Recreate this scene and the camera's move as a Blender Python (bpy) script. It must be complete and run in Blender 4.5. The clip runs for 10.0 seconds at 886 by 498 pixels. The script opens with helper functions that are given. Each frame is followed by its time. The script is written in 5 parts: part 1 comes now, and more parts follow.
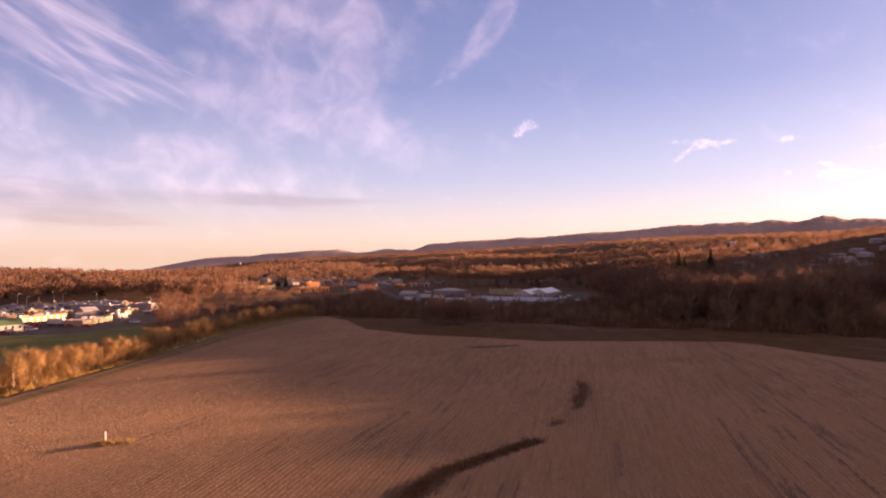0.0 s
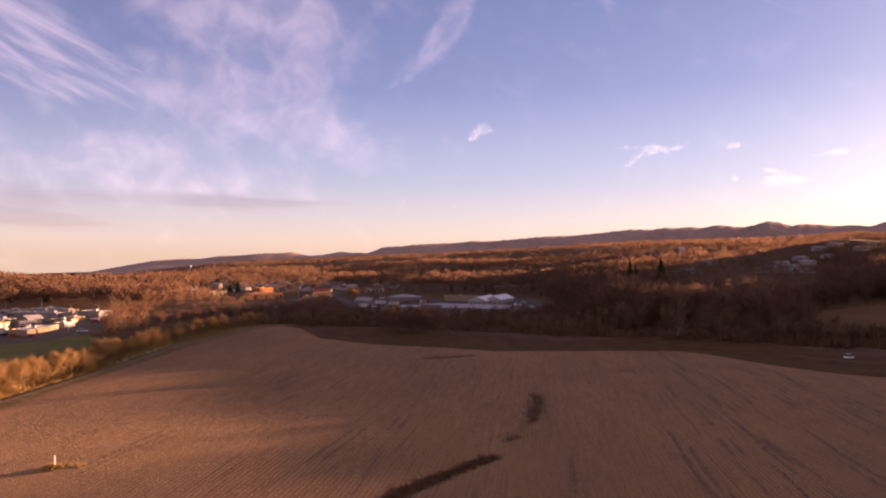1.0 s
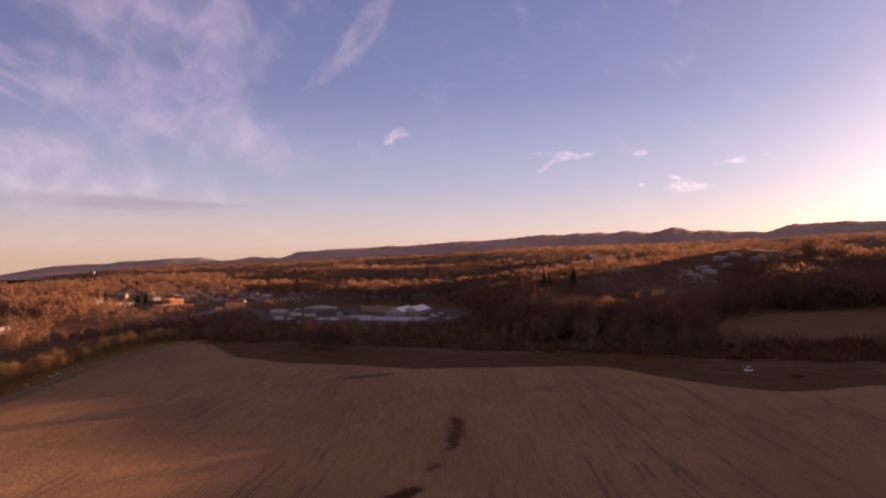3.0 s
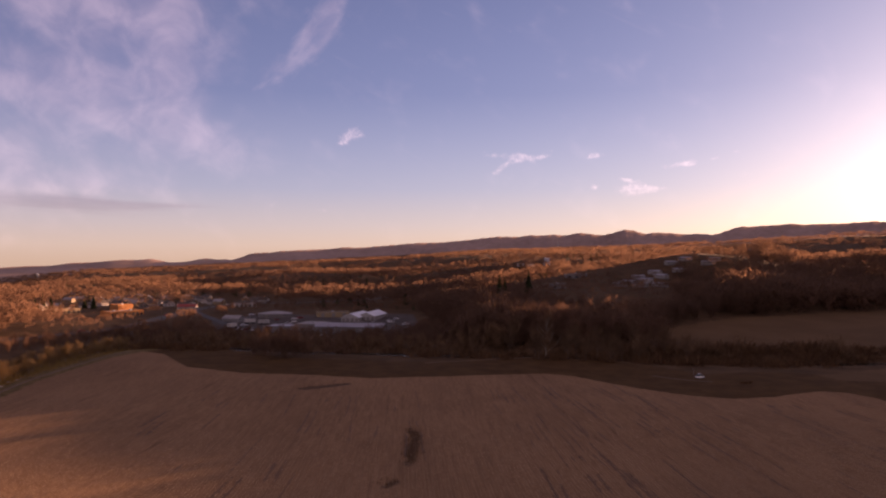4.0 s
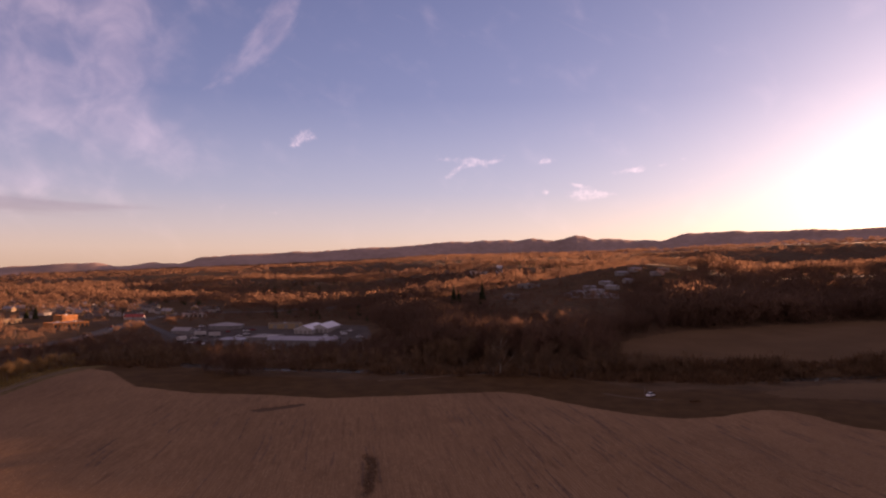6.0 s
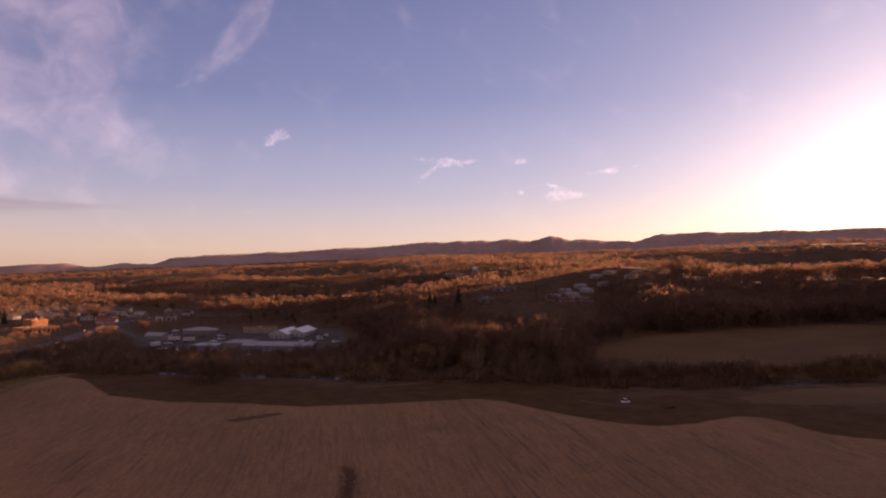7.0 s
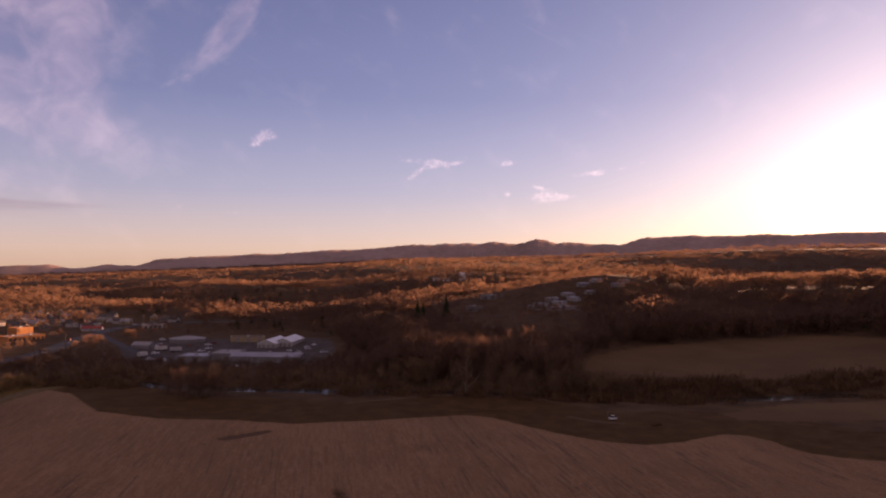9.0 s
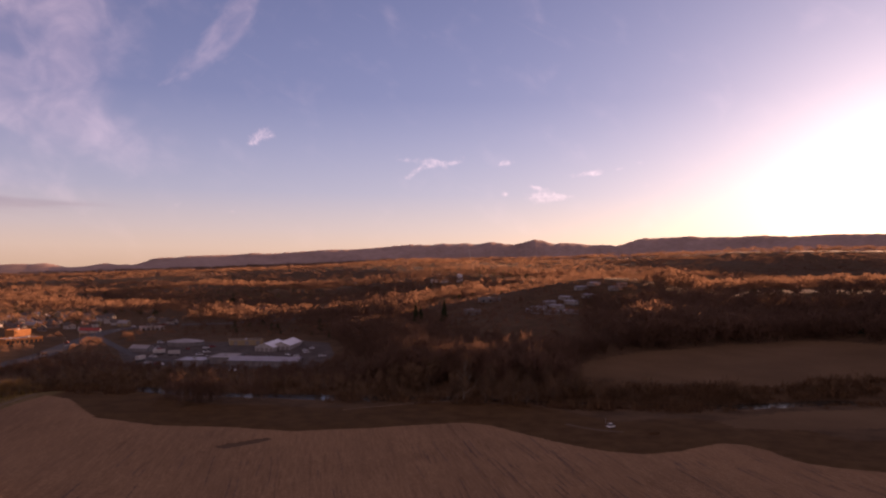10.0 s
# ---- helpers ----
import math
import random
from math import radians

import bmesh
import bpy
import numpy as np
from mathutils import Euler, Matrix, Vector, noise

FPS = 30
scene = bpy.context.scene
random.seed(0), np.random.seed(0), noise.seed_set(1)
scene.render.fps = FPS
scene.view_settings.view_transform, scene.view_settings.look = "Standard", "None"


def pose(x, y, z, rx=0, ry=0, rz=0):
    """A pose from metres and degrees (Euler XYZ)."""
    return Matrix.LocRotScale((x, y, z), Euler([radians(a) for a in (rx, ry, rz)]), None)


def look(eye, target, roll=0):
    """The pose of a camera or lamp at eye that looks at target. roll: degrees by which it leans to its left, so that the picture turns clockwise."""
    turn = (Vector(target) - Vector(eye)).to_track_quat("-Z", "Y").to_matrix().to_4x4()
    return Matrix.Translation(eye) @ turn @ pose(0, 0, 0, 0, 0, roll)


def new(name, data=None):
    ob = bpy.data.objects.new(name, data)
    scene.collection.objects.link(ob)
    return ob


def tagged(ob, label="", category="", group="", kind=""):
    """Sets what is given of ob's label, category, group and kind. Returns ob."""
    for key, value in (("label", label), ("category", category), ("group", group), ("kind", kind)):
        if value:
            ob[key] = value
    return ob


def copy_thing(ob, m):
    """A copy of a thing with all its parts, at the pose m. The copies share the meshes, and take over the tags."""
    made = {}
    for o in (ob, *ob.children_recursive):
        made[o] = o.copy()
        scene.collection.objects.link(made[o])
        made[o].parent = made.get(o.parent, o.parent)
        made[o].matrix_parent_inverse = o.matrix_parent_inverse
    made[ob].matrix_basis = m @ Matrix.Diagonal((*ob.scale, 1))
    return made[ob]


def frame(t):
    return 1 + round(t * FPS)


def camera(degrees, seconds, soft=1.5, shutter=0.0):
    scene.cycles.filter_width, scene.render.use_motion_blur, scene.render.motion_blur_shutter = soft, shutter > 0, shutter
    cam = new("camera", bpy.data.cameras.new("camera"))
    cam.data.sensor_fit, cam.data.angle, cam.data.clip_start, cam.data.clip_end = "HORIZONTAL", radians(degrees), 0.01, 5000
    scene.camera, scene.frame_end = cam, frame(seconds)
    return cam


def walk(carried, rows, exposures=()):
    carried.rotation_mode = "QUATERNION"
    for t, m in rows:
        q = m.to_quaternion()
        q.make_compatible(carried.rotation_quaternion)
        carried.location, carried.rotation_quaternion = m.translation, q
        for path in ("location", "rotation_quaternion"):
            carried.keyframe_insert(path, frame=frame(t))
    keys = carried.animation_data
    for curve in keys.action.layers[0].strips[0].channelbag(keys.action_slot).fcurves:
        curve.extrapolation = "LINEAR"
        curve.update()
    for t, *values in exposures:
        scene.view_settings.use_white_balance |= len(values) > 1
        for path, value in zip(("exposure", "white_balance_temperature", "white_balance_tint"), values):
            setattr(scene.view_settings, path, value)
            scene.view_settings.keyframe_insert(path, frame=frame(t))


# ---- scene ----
cam = camera(60.5, 10.0, soft=2.15)

# Camera: a slow climb over the field while turning to the right
PATH = [
    (0.0, pose(-0.00, -0.00, 30.00, 90.43, 0.20, -0.00)),
    (0.5, pose(-0.28, -0.40, 31.36, 90.51, -0.04, -1.65)),
    (1.0, pose(-0.58, -0.77, 32.65, 90.64, -0.03, -3.44)),
    (1.5, pose(-0.88, -1.07, 33.92, 90.72, -0.00, -4.94)),
    (2.0, pose(-1.17, -1.27, 35.19, 90.78, 0.01, -6.45)),
    (2.5, pose(-1.45, -1.36, 36.44, 90.87, 0.01, -8.08)),
    (4.0, pose(-2.29, -1.17, 40.38, 91.02, 0.01, -13.17)),
    (4.5, pose(-2.61, -1.15, 41.79, 91.13, -0.05, -14.64)),
    (5.0, pose(-2.95, -1.17, 43.20, 91.19, -0.09, -15.53)),
    (5.5, pose(-3.33, -1.24, 44.59, 91.26, -0.18, -15.98)),
    (7.0, pose(-4.64, -1.80, 48.83, 91.31, -0.22, -18.62)),
    (7.5, pose(-5.09, -2.06, 50.26, 91.33, -0.25, -19.06)),
    (8.0, pose(-5.54, -2.35, 51.70, 91.37, -0.29, -19.25)),
    (8.5, pose(-5.98, -2.65, 53.15, 91.37, -0.37, -19.39)),
    (9.0, pose(-6.42, -2.97, 54.62, 91.42, -0.44, -19.65)),
    (9.5, pose(-6.85, -3.29, 56.13, 91.43, -0.54, -19.76)),
    (10.0, pose(-7.27, -3.63, 57.69, 91.39, -0.65, -19.85)),
]
walk(cam, PATH, [(0.0, 2.68, 7450, 37), (1.5, 2.42, 7400, 36), (2.5, 2.15, 7400, 36), (4.5, 2.16, 7550, 38), (7.5, 2.12, 7650, 39), (10.0, 2.12, 7650, 39)])

SUN_AZ, SUN_EL = 55.0, 4.3


# ---------------------------------------------------------------- world, sun
class Nodes:
    """Small helper to write node trees."""

    def __init__(self, tree):
        self.tree, self.nodes, self.links = tree, tree.nodes, tree.links
        self.nodes.clear()

    def add(self, kind, **settings):
        node = self.nodes.new(kind)
        for key, value in settings.items():
            setattr(node, key, value)
        return node

    def feed(self, socket, value):
        if isinstance(value, bpy.types.NodeSocket):
            self.links.new(value, socket)
        elif isinstance(value, bpy.types.Node):
            self.links.new(value.outputs[0], socket)
        else:
            socket.default_value = value

    def math(self, op, a, b=0.0, c=0.0, clamp=False):
        node = self.add("ShaderNodeMath", operation=op, use_clamp=clamp)
        for socket, value in zip(node.inputs, (a, b, c)):
            self.feed(socket, value)
        return node.outputs[0]

    def ramp(self, value, low, high, to_low=0.0, to_high=1.0):
        node = self.add("ShaderNodeMapRange", interpolation_type="SMOOTHSTEP")
        for socket, v in zip(node.inputs, (value, low, high, to_low, to_high)):
            self.feed(socket, v)
        return node.outputs[0]

    def mix(self, factor, a, b, blend="MIX"):
        node = self.add("ShaderNodeMix", data_type="RGBA", blend_type=blend)
        self.feed(node.inputs[0], factor)
        self.feed(node.inputs[6], a)
        self.feed(node.inputs[7], b)
        return node.outputs[2]

    def noise(self, vector, scale, detail=4.0, rough=0.55, distortion=0.0):
        node = self.add("ShaderNodeTexNoise")
        if vector is not None:
            self.feed(node.inputs["Vector"], vector)
        for key, v in (("Scale", scale), ("Detail", detail), ("Roughness", rough), ("Distortion", distortion)):
            node.inputs[key].default_value = v
        return node.outputs[0]


world = bpy.data.worlds.new("world")
scene.world = world
world.use_nodes = True
W = Nodes(world.node_tree)
sky = W.add("ShaderNodeTexSky", sky_type="NISHITA", sun_disc=False)
sky.sun_elevation, sky.sun_rotation = radians(SUN_EL), radians(SUN_AZ)
sky.altitude, sky.air_density, sky.dust_density, sky.ozone_density = 200.0, 1.0, 1.2, 2.0
direction = W.add("ShaderNodeTexCoord").outputs["Generated"]
split = W.add("ShaderNodeSeparateXYZ")
W.feed(split.inputs[0], direction)
azimuth = W.math("DEGREES", W.math("ARCTAN2", split.outputs[0], split.outputs[1]))
elevation = W.math("DEGREES", W.math("ARCSINE", split.outputs[2]))
flat = W.add("ShaderNodeCombineXYZ")
W.feed(flat.inputs[0], azimuth)
W.feed(flat.inputs[1], W.math("MULTIPLY", elevation, 1.05))


def clouded(banks):
    """Sum of soft leaning ovals: azimuth, elevation, half widths, lean, weight."""
    total = 0.0
    for a, e, wa, we, lean, weight in banks:
        da = W.math("SUBTRACT", azimuth, a)
        de = W.math("SUBTRACT", W.math("SUBTRACT", elevation, e), W.math("MULTIPLY", da, lean))
        d = W.math("ADD", W.math("POWER", W.math("DIVIDE", W.math("ABSOLUTE", da), wa), 2.0), W.math("POWER", W.math("DIVIDE", W.math("ABSOLUTE", de), we), 2.0))
        total = W.math("ADD", total, W.math("MULTIPLY", W.math("EXPONENT", W.math("MULTIPLY", d, -0.8)), weight))
    return total


def streaks(turn, along, across, scale, detail=5.0, rough=0.55, distortion=0.3):
    """Noise drawn out along one direction of the sky."""
    mp = W.add("ShaderNodeMapping", vector_type="TEXTURE")
    W.feed(mp.inputs[0], flat)
    mp.inputs["Rotation"].default_value = (0, 0, radians(turn))
    mp.inputs["Scale"].default_value = (along, across, 1.0)
    return W.noise(mp.outputs[0], scale, detail, rough, distortion)


# high thin sheets and feathers
SHEETS = [
    (-20.0, 7.2, 2.0, 1.3, -0.1, 0.85), (-17.6, 6.0, 3.2, 1.2, -0.12, 0.8), (-15.9, 8.0, 1.4, 1.2, 0.25, 0.55), (-13.0, 5.2, 5.0, 1.1, -0.03, 0.6), (-28.5, 5.0, 5.0, 1.6, 0.0, 0.6),
    (-11.5, 14.6, 6.0, 4.6, -0.05, 0.78), (-6.4, 13.8, 1.5, 3.4, 0.5, 0.62), (-11.0, 19.5, 7.0, 2.6, 0.0, 0.7), (-8.0, 9.6, 6.0, 2.0, -0.35, 0.55), (-3.5, 8.6, 3.5, 1.2, -0.2, 0.3),
    (-17.0, 11.6, 3.5, 1.5, -0.3, 0.35), (-20.0, 7.0, 9.0, 3.4, 0.0, 0.22), (-32.0, 6.0, 7.0, 4.0, 0.0, 0.45), (-30.0, 13.0, 3.5, 4.0, 0.0, 0.4), (-4.0, 14.2, 1.4, 1.6, 0.5, 0.3),
]
FEATHERS = [(-25.5, 13.2, 5.0, 2.6, -0.4, 0.55), (-29.0, 15.0, 3.0, 3.0, -0.3, 0.5), (-26.0, 15.4, 6.0, 2.0, -0.42, 0.95), (-21.0, 13.0, 3.5, 1.2, -0.5, 0.9), (-24.0, 11.2, 2.4, 0.7, -0.15, 0.7), (-17.5, 12.4, 2.5, 0.6, -0.35, 0.5), (-29.5, 17.0, 4.0, 2.0, -0.4, 0.7)]
SPEARS = [(4.4, 17.8, 1.6, 1.6, 0.9, 1.0), (3.3, 16.0, 1.7, 1.25, 0.75, 0.95), (0.9, 14.0, 1.4, 0.75, 0.55, 0.75), (-0.6, 12.7, 0.7, 0.35, 0.5, 0.4)]
PUFFS = [
    (-20.2, 7.3, 1.2, 0.6, -0.1, 0.5), (-29.5, 8.4, 1.9, 0.33, -0.1, 1.0), (-20.0, 5.0, 4.5, 0.8, 0.0, 0.4),
    (6.2, 9.45, 0.8, 0.6, 0.25, 1.2), (5.6, 8.9, 0.3, 0.25, 0.3, 0.8), (6.9, 9.6, 0.3, 0.2, 0.2, 0.6),
    (19.1, 7.85, 1.25, 0.34, -0.06, 1.35), (18.0, 7.35, 0.85, 0.26, 0.45, 1.15), (17.3, 6.8, 0.4, 0.25, 0.5, 0.85), (20.8, 7.9, 0.55, 0.16, 0.08, 0.95), (21.3, 8.3, 0.22, 0.1, 0.0, 0.8), (16.8, 8.0, 0.6, 0.2, 0.0, 0.6),
    (24.35, 7.85, 0.6, 0.24, 0.1, 1.4), (27.4, 5.35, 1.4, 0.42, 0.02, 1.55), (26.8, 6.05, 0.55, 0.15, -0.15, 1.15), (24.4, 5.5, 0.3, 0.22, 0, 1.15), (28.6, 5.3, 0.5, 0.2, 0, 0.9),
    (30.2, 7.0, 1.0, 0.22, 0.1, 1.1), (31.4, 7.1, 0.5, 0.22, 0.1, 1.15), (32.9, 7.35, 0.35, 0.14, 0.1, 1.0), (34.3, 7.75, 0.3, 0.14, 0.1, 0.9), (36.5, 6.4, 2.2, 0.2, 0.1, 0.7),
    (41.0, 8.3, 2.0, 0.2, 0.16, 0.7), (0.6, 4.3, 0.35, 0.4, 0.6, 0.66), (2.6, 4.0, 0.5, 0.16, 0.0, 0.62), (4.0, 3.9, 0.8, 0.14, 0, 0.6), (23.2, 3.6, 0.3, 0.12, 0.1, 0.65),
]
# flat grey bases under the left clouds
BASES = [(-14.0, 4.05, 6.5, 0.62, -0.03, 1.15), (-28.0, 3.9, 5.5, 1.3, -0.05, 1.25), (-24.0, 2.4, 5.0, 0.4, -0.03, 0.95), (-8.0, 4.0, 4.0, 0.22, 0.0, 0.5)]
fluff = W.noise(flat, 0.36, 5.0, 0.5, 0.4)
curls = W.noise(flat, 0.85, 4.0, 0.5, 0.5)
crumbs = W.noise(flat, 2.6, 4.0, 0.6, 0.5)
wisps = streaks(-30, 3.4, 1.3, 0.62, 4.0, 0.48, 0.5)
feathery = streaks(-26, 5.5, 0.85, 0.8, 5.0, 0.52, 0.5)
spear_grain = streaks(42, 2.6, 0.9, 1.0, 6.0, 0.62, 0.3)
drift = streaks(-4, 6.0, 0.8, 0.8, 5.0, 0.6, 0.3)
sheet_tex = W.math("ADD", W.math("ADD", W.math("MULTIPLY", fluff, 0.85), W.math("MULTIPLY", wisps, 0.75)), W.math("MULTIPLY", curls, 0.15))
thin = W.math("MULTIPLY", W.ramp(W.math("ADD", W.math("MINIMUM", clouded(SHEETS), 1.0), W.math("MULTIPLY", W.math("SUBTRACT", sheet_tex, 0.87), 1.35)), 0.0, 1.35), 0.8)
feather = W.math("MULTIPLY", W.ramp(W.math("ADD", W.math("MINIMUM", clouded(FEATHERS), 1.0), W.math("MULTIPLY", W.math("SUBTRACT", feathery, 0.5), 2.4)), 0.25, 1.7), 0.8)
spear = W.math("MULTIPLY", W.ramp(W.math("ADD", W.math("MINIMUM", clouded(SPEARS), 1.0), W.math("MULTIPLY", W.math("SUBTRACT", W.math("ADD", W.math("MULTIPLY", spear_grain, 0.6), W.math("MULTIPLY", curls, 0.4)), 0.5), 2.2)), 0.25, 1.5), 0.72)
puff_tex = W.math("ADD", W.math("MULTIPLY", curls, 0.5), W.math("MULTIPLY", crumbs, 0.5))
puff = W.ramp(W.math("ADD", W.math("MINIMUM", clouded(PUFFS), 1.1), W.math("MULTIPLY", W.math("SUBTRACT", puff_tex, 0.5), 3.2)), 0.3, 1.6)
base_grey = W.math("MULTIPLY", W.ramp(W.math("ADD", W.math("MINIMUM", clouded(BASES), 1.0), W.math("MULTIPLY", W.math("SUBTRACT", drift, 0.5), 1.5)), 0.2, 1.4), 0.7)
density = W.math("MAXIMUM", W.math("MAXIMUM", thin, feather), W.math("MAXIMUM", spear, W.math("MULTIPLY", puff, 0.85)))
# added warm fill in the unseen sky overhead and behind, to warm the shade
unseen_fill = W.math("MULTIPLY", W.math("MAXIMUM", W.ramp(elevation, 21.0, 45.0), W.ramp(W.math("ABSOLUTE", W.math("SUBTRACT", azimuth, 20.0)), 62.0, 100.0)), W.ramp(fluff, 0.25, 0.6, 0.3, 0.65))
shade = W.math("MAXIMUM", W.math("MULTIPLY", W.ramp(fluff, 0.3, 0.75), 0.6), W.math("MAXIMUM", puff, feather))
haze = W.add("ShaderNodeValToRGB")
haze.color_ramp.elements[0].position, haze.color_ramp.elements[0].color = 0.0, (0.82, 0.66, 0.52, 1)
haze.color_ramp.elements[1].position, haze.color_ramp.elements[1].color = 1.0, (0.111, 0.136, 0.26, 1)
for position, colour in ((0.05, (0.80, 0.69, 0.63, 1)), (0.11, (0.66, 0.618, 0.675, 1)), (0.22, (0.43, 0.463, 0.63, 1)), (0.5, (0.184, 0.217, 0.382, 1)), (0.8, (0.130, 0.156, 0.288, 1))):
    haze.color_ramp.elements.new(position).color = colour
W.feed(haze.inputs[0], W.math("DIVIDE", elevation, 25.0, clamp=True))
glow = W.mix(1.0, sky.outputs[0], (0.25, 0.31, 0.47, 1), "MULTIPLY")
toward = W.add("ShaderNodeVectorMath", operation="DOT_PRODUCT")
W.feed(toward.inputs[0], direction)
toward.inputs[1].default_value = (math.sin(radians(SUN_AZ)) * math.cos(radians(SUN_EL)), math.cos(radians(SUN_AZ)) * math.cos(radians(SUN_EL)), math.sin(radians(SUN_EL)))
from_sun = W.math("DEGREES", W.math("ARCCOSINE", W.math("MINIMUM", toward.outputs["Value"], 1.0)))
aureole = W.math("MULTIPLY", W.math("EXPONENT", W.math("DIVIDE", from_sun, -8.3)), 3.1)
halo = W.add("ShaderNodeVectorMath", operation="SCALE")
halo.inputs[0].default_value = (0.87, 0.96, 1.04)
W.feed(halo.inputs["Scale"], aureole)
glow = W.mix(1.0, glow, halo.outputs[0], "ADD")
clear = W.mix(1.0, glow, W.mix(1.0, haze.outputs[0], (2.82, 2.95, 2.95, 1), "MULTIPLY"), "ADD")
lit_cloud = W.mix(shade, (0.7, 0.56, 0.62, 1), (1.95, 1.6, 1.62, 1))
cloud_colour = W.mix(1.0, W.mix(1.0, clear, (0.86, 0.85, 0.86, 1), "MULTIPLY"), lit_cloud, "ADD")
final = W.mix(density, clear, cloud_colour)
final = W.mix(base_grey, final, W.mix(1.0, clear, (0.82, 0.74, 0.77, 1), "MULTIPLY"))
# orange tint of the added fill, which colours the ambient light on the land
final = W.mix(unseen_fill, final, W.mix(1.0, W.mix(1.0, clear, (0.8, 0.7, 0.6, 1), "MULTIPLY"), (1.35, 0.86, 0.50, 1), "ADD"))
background = W.add("ShaderNodeBackground")
W.feed(background.inputs[0], final)
background.inputs[1].default_value = 0.05
W.links.new(background.outputs[0], W.add("ShaderNodeOutputWorld").inputs[0])

sun_data = bpy.data.lights.new("sun", "SUN")
sun_data.energy, sun_data.angle, sun_data.color = 5.0, radians(0.6), (1.0, 0.61, 0.36)
sun = new("sun", sun_data)
a, e = radians(SUN_AZ), radians(SUN_EL)
sun.matrix_world = look((math.sin(a) * 300, math.cos(a) * 300, 300 * math.tan(e)), (0, 0, 0))


# ---------------------------------------------------------------- materials
def material(name, colour, dark=None, scale=1.0, rough=0.85, bump=0.2, metal=0.0, fine=8.0, per_object=0.0, per_island=0.0, coords="Object", spec=0.3, see_through=0.0):
    """A surface with two scales of variation, grain relief and, where asked, a change from piece to piece."""
    m = bpy.data.materials.new(name)
    m.use_nodes = True
    N = Nodes(m.node_tree)
    where = N.add("ShaderNodeTexCoord").outputs[coords]
    dark = dark or tuple(c * 0.6 for c in colour)
    big = N.noise(where, scale, 3.0)
    small = N.noise(where, scale * fine, 5.0, 0.65)
    blend = N.math("ADD", N.math("MULTIPLY", N.ramp(big, 0.3, 0.7), 0.5), N.math("MULTIPLY", N.ramp(small, 0.3, 0.7), 0.5))
    col = N.mix(blend, (*dark, 1), (*colour, 1))
    if per_object:
        r = N.add("ShaderNodeObjectInfo").outputs["Random"]
        col = N.mix(1.0, col, N.mix(r, (1 - per_object, 1 - per_object, 1 - per_object, 1), (1 + per_object, 1 + per_object * 0.9, 1 + per_object * 0.7, 1)), "MULTIPLY")
    if per_island:
        r = N.add("ShaderNodeNewGeometry").outputs["Random Per Island"]
        col = N.mix(1.0, col, N.mix(r, (1 - per_island, 1 - per_island, 1 - per_island, 1), (1 + per_island, 1 + per_island * 0.8, 1 + per_island * 0.5, 1)), "MULTIPLY")
    shader = N.add("ShaderNodeBsdfPrincipled")
    N.feed(shader.inputs["Base Color"], col)
    N.feed(shader.inputs["Roughness"], N.math("ADD", N.math("MULTIPLY", small, 0.2), rough - 0.1, clamp=True))
    shader.inputs["Metallic"].default_value = metal
    shader.inputs["Specular IOR Level"].default_value = spec
    if bump:
        b = N.add("ShaderNodeBump")
        b.inputs["Strength"].default_value = bump
        b.inputs["Distance"].default_value = 0.3 / max(scale * fine, 0.01)
        N.feed(b.inputs["Height"], small)
        N.feed(shader.inputs["Normal"], b)
    surface = shader.outputs[0]
    if see_through:
        thin = N.add("ShaderNodeBsdfTranslucent")
        N.feed(thin.inputs[0], col)
        both = N.add("ShaderNodeMixShader")
        both.inputs[0].default_value = see_through
        N.links.new(surface, both.inputs[1])
        N.links.new(thin.outputs[0], both.inputs[2])
        surface = both.outputs[0]
    N.links.new(surface, N.add("ShaderNodeOutputMaterial").inputs[0])
    return m


BARK = material("bark", (0.20, 0.145, 0.105), (0.09, 0.065, 0.05), 1.5, 0.95, 0.3, per_object=0.25, spec=0.1)
PALE_BARK = material("pale_bark", (0.38, 0.33, 0.27), (0.22, 0.18, 0.14), 1.0, 0.9, 0.2, spec=0.1)
TWIGS = material("bare_twigs", (0.21, 0.135, 0.08), (0.11, 0.07, 0.045), 0.5, 0.95, 0.0, per_object=0.3, spec=0.05, see_through=0.1)
TAN_TWIGS = material("tan_twigs", (0.36, 0.237, 0.105), (0.24, 0.157, 0.072), 0.12, 0.95, 0.0, per_object=0.2, per_island=0.12, spec=0.05, see_through=0.5)
WOODS = material("woodland_twigs", (0.208, 0.124, 0.083), (0.124, 0.076, 0.052), 0.010, 0.95, 0.0, fine=5.0, per_island=0.1, spec=0.05, see_through=0.48)
NEEDLES = material("pine_needles", (0.06, 0.07, 0.03), (0.03, 0.04, 0.018), 0.05, 0.9, 0.0, per_object=0.2, per_island=0.3, spec=0.1)
SHRUB = material("dry_weeds", (0.42, 0.30, 0.12), (0.22, 0.15, 0.06), 0.8, 0.95, 0.0, per_island=0.35, spec=0.05, see_through=0.25)
DARK_WEED = material("dead_brown_weeds", (0.165, 0.098, 0.055), (0.10, 0.06, 0.034), 0.8, 0.95, 0.0, per_island=0.35, spec=0.05, see_through=0.1)
STALKS = material("corn_stalk_stubble", (0.52, 0.385, 0.25), (0.37, 0.265, 0.175), 0.3, 0.95, 0.0, per_island=0.12, spec=0.05, see_through=0.4)
WATER = bpy.data.materials.new("river_water")
WHITE_METAL = material("white_metal_roof", (0.80, 0.80, 0.82), (0.66, 0.67, 0.70), 0.2, 0.5, 0.05, fine=12)
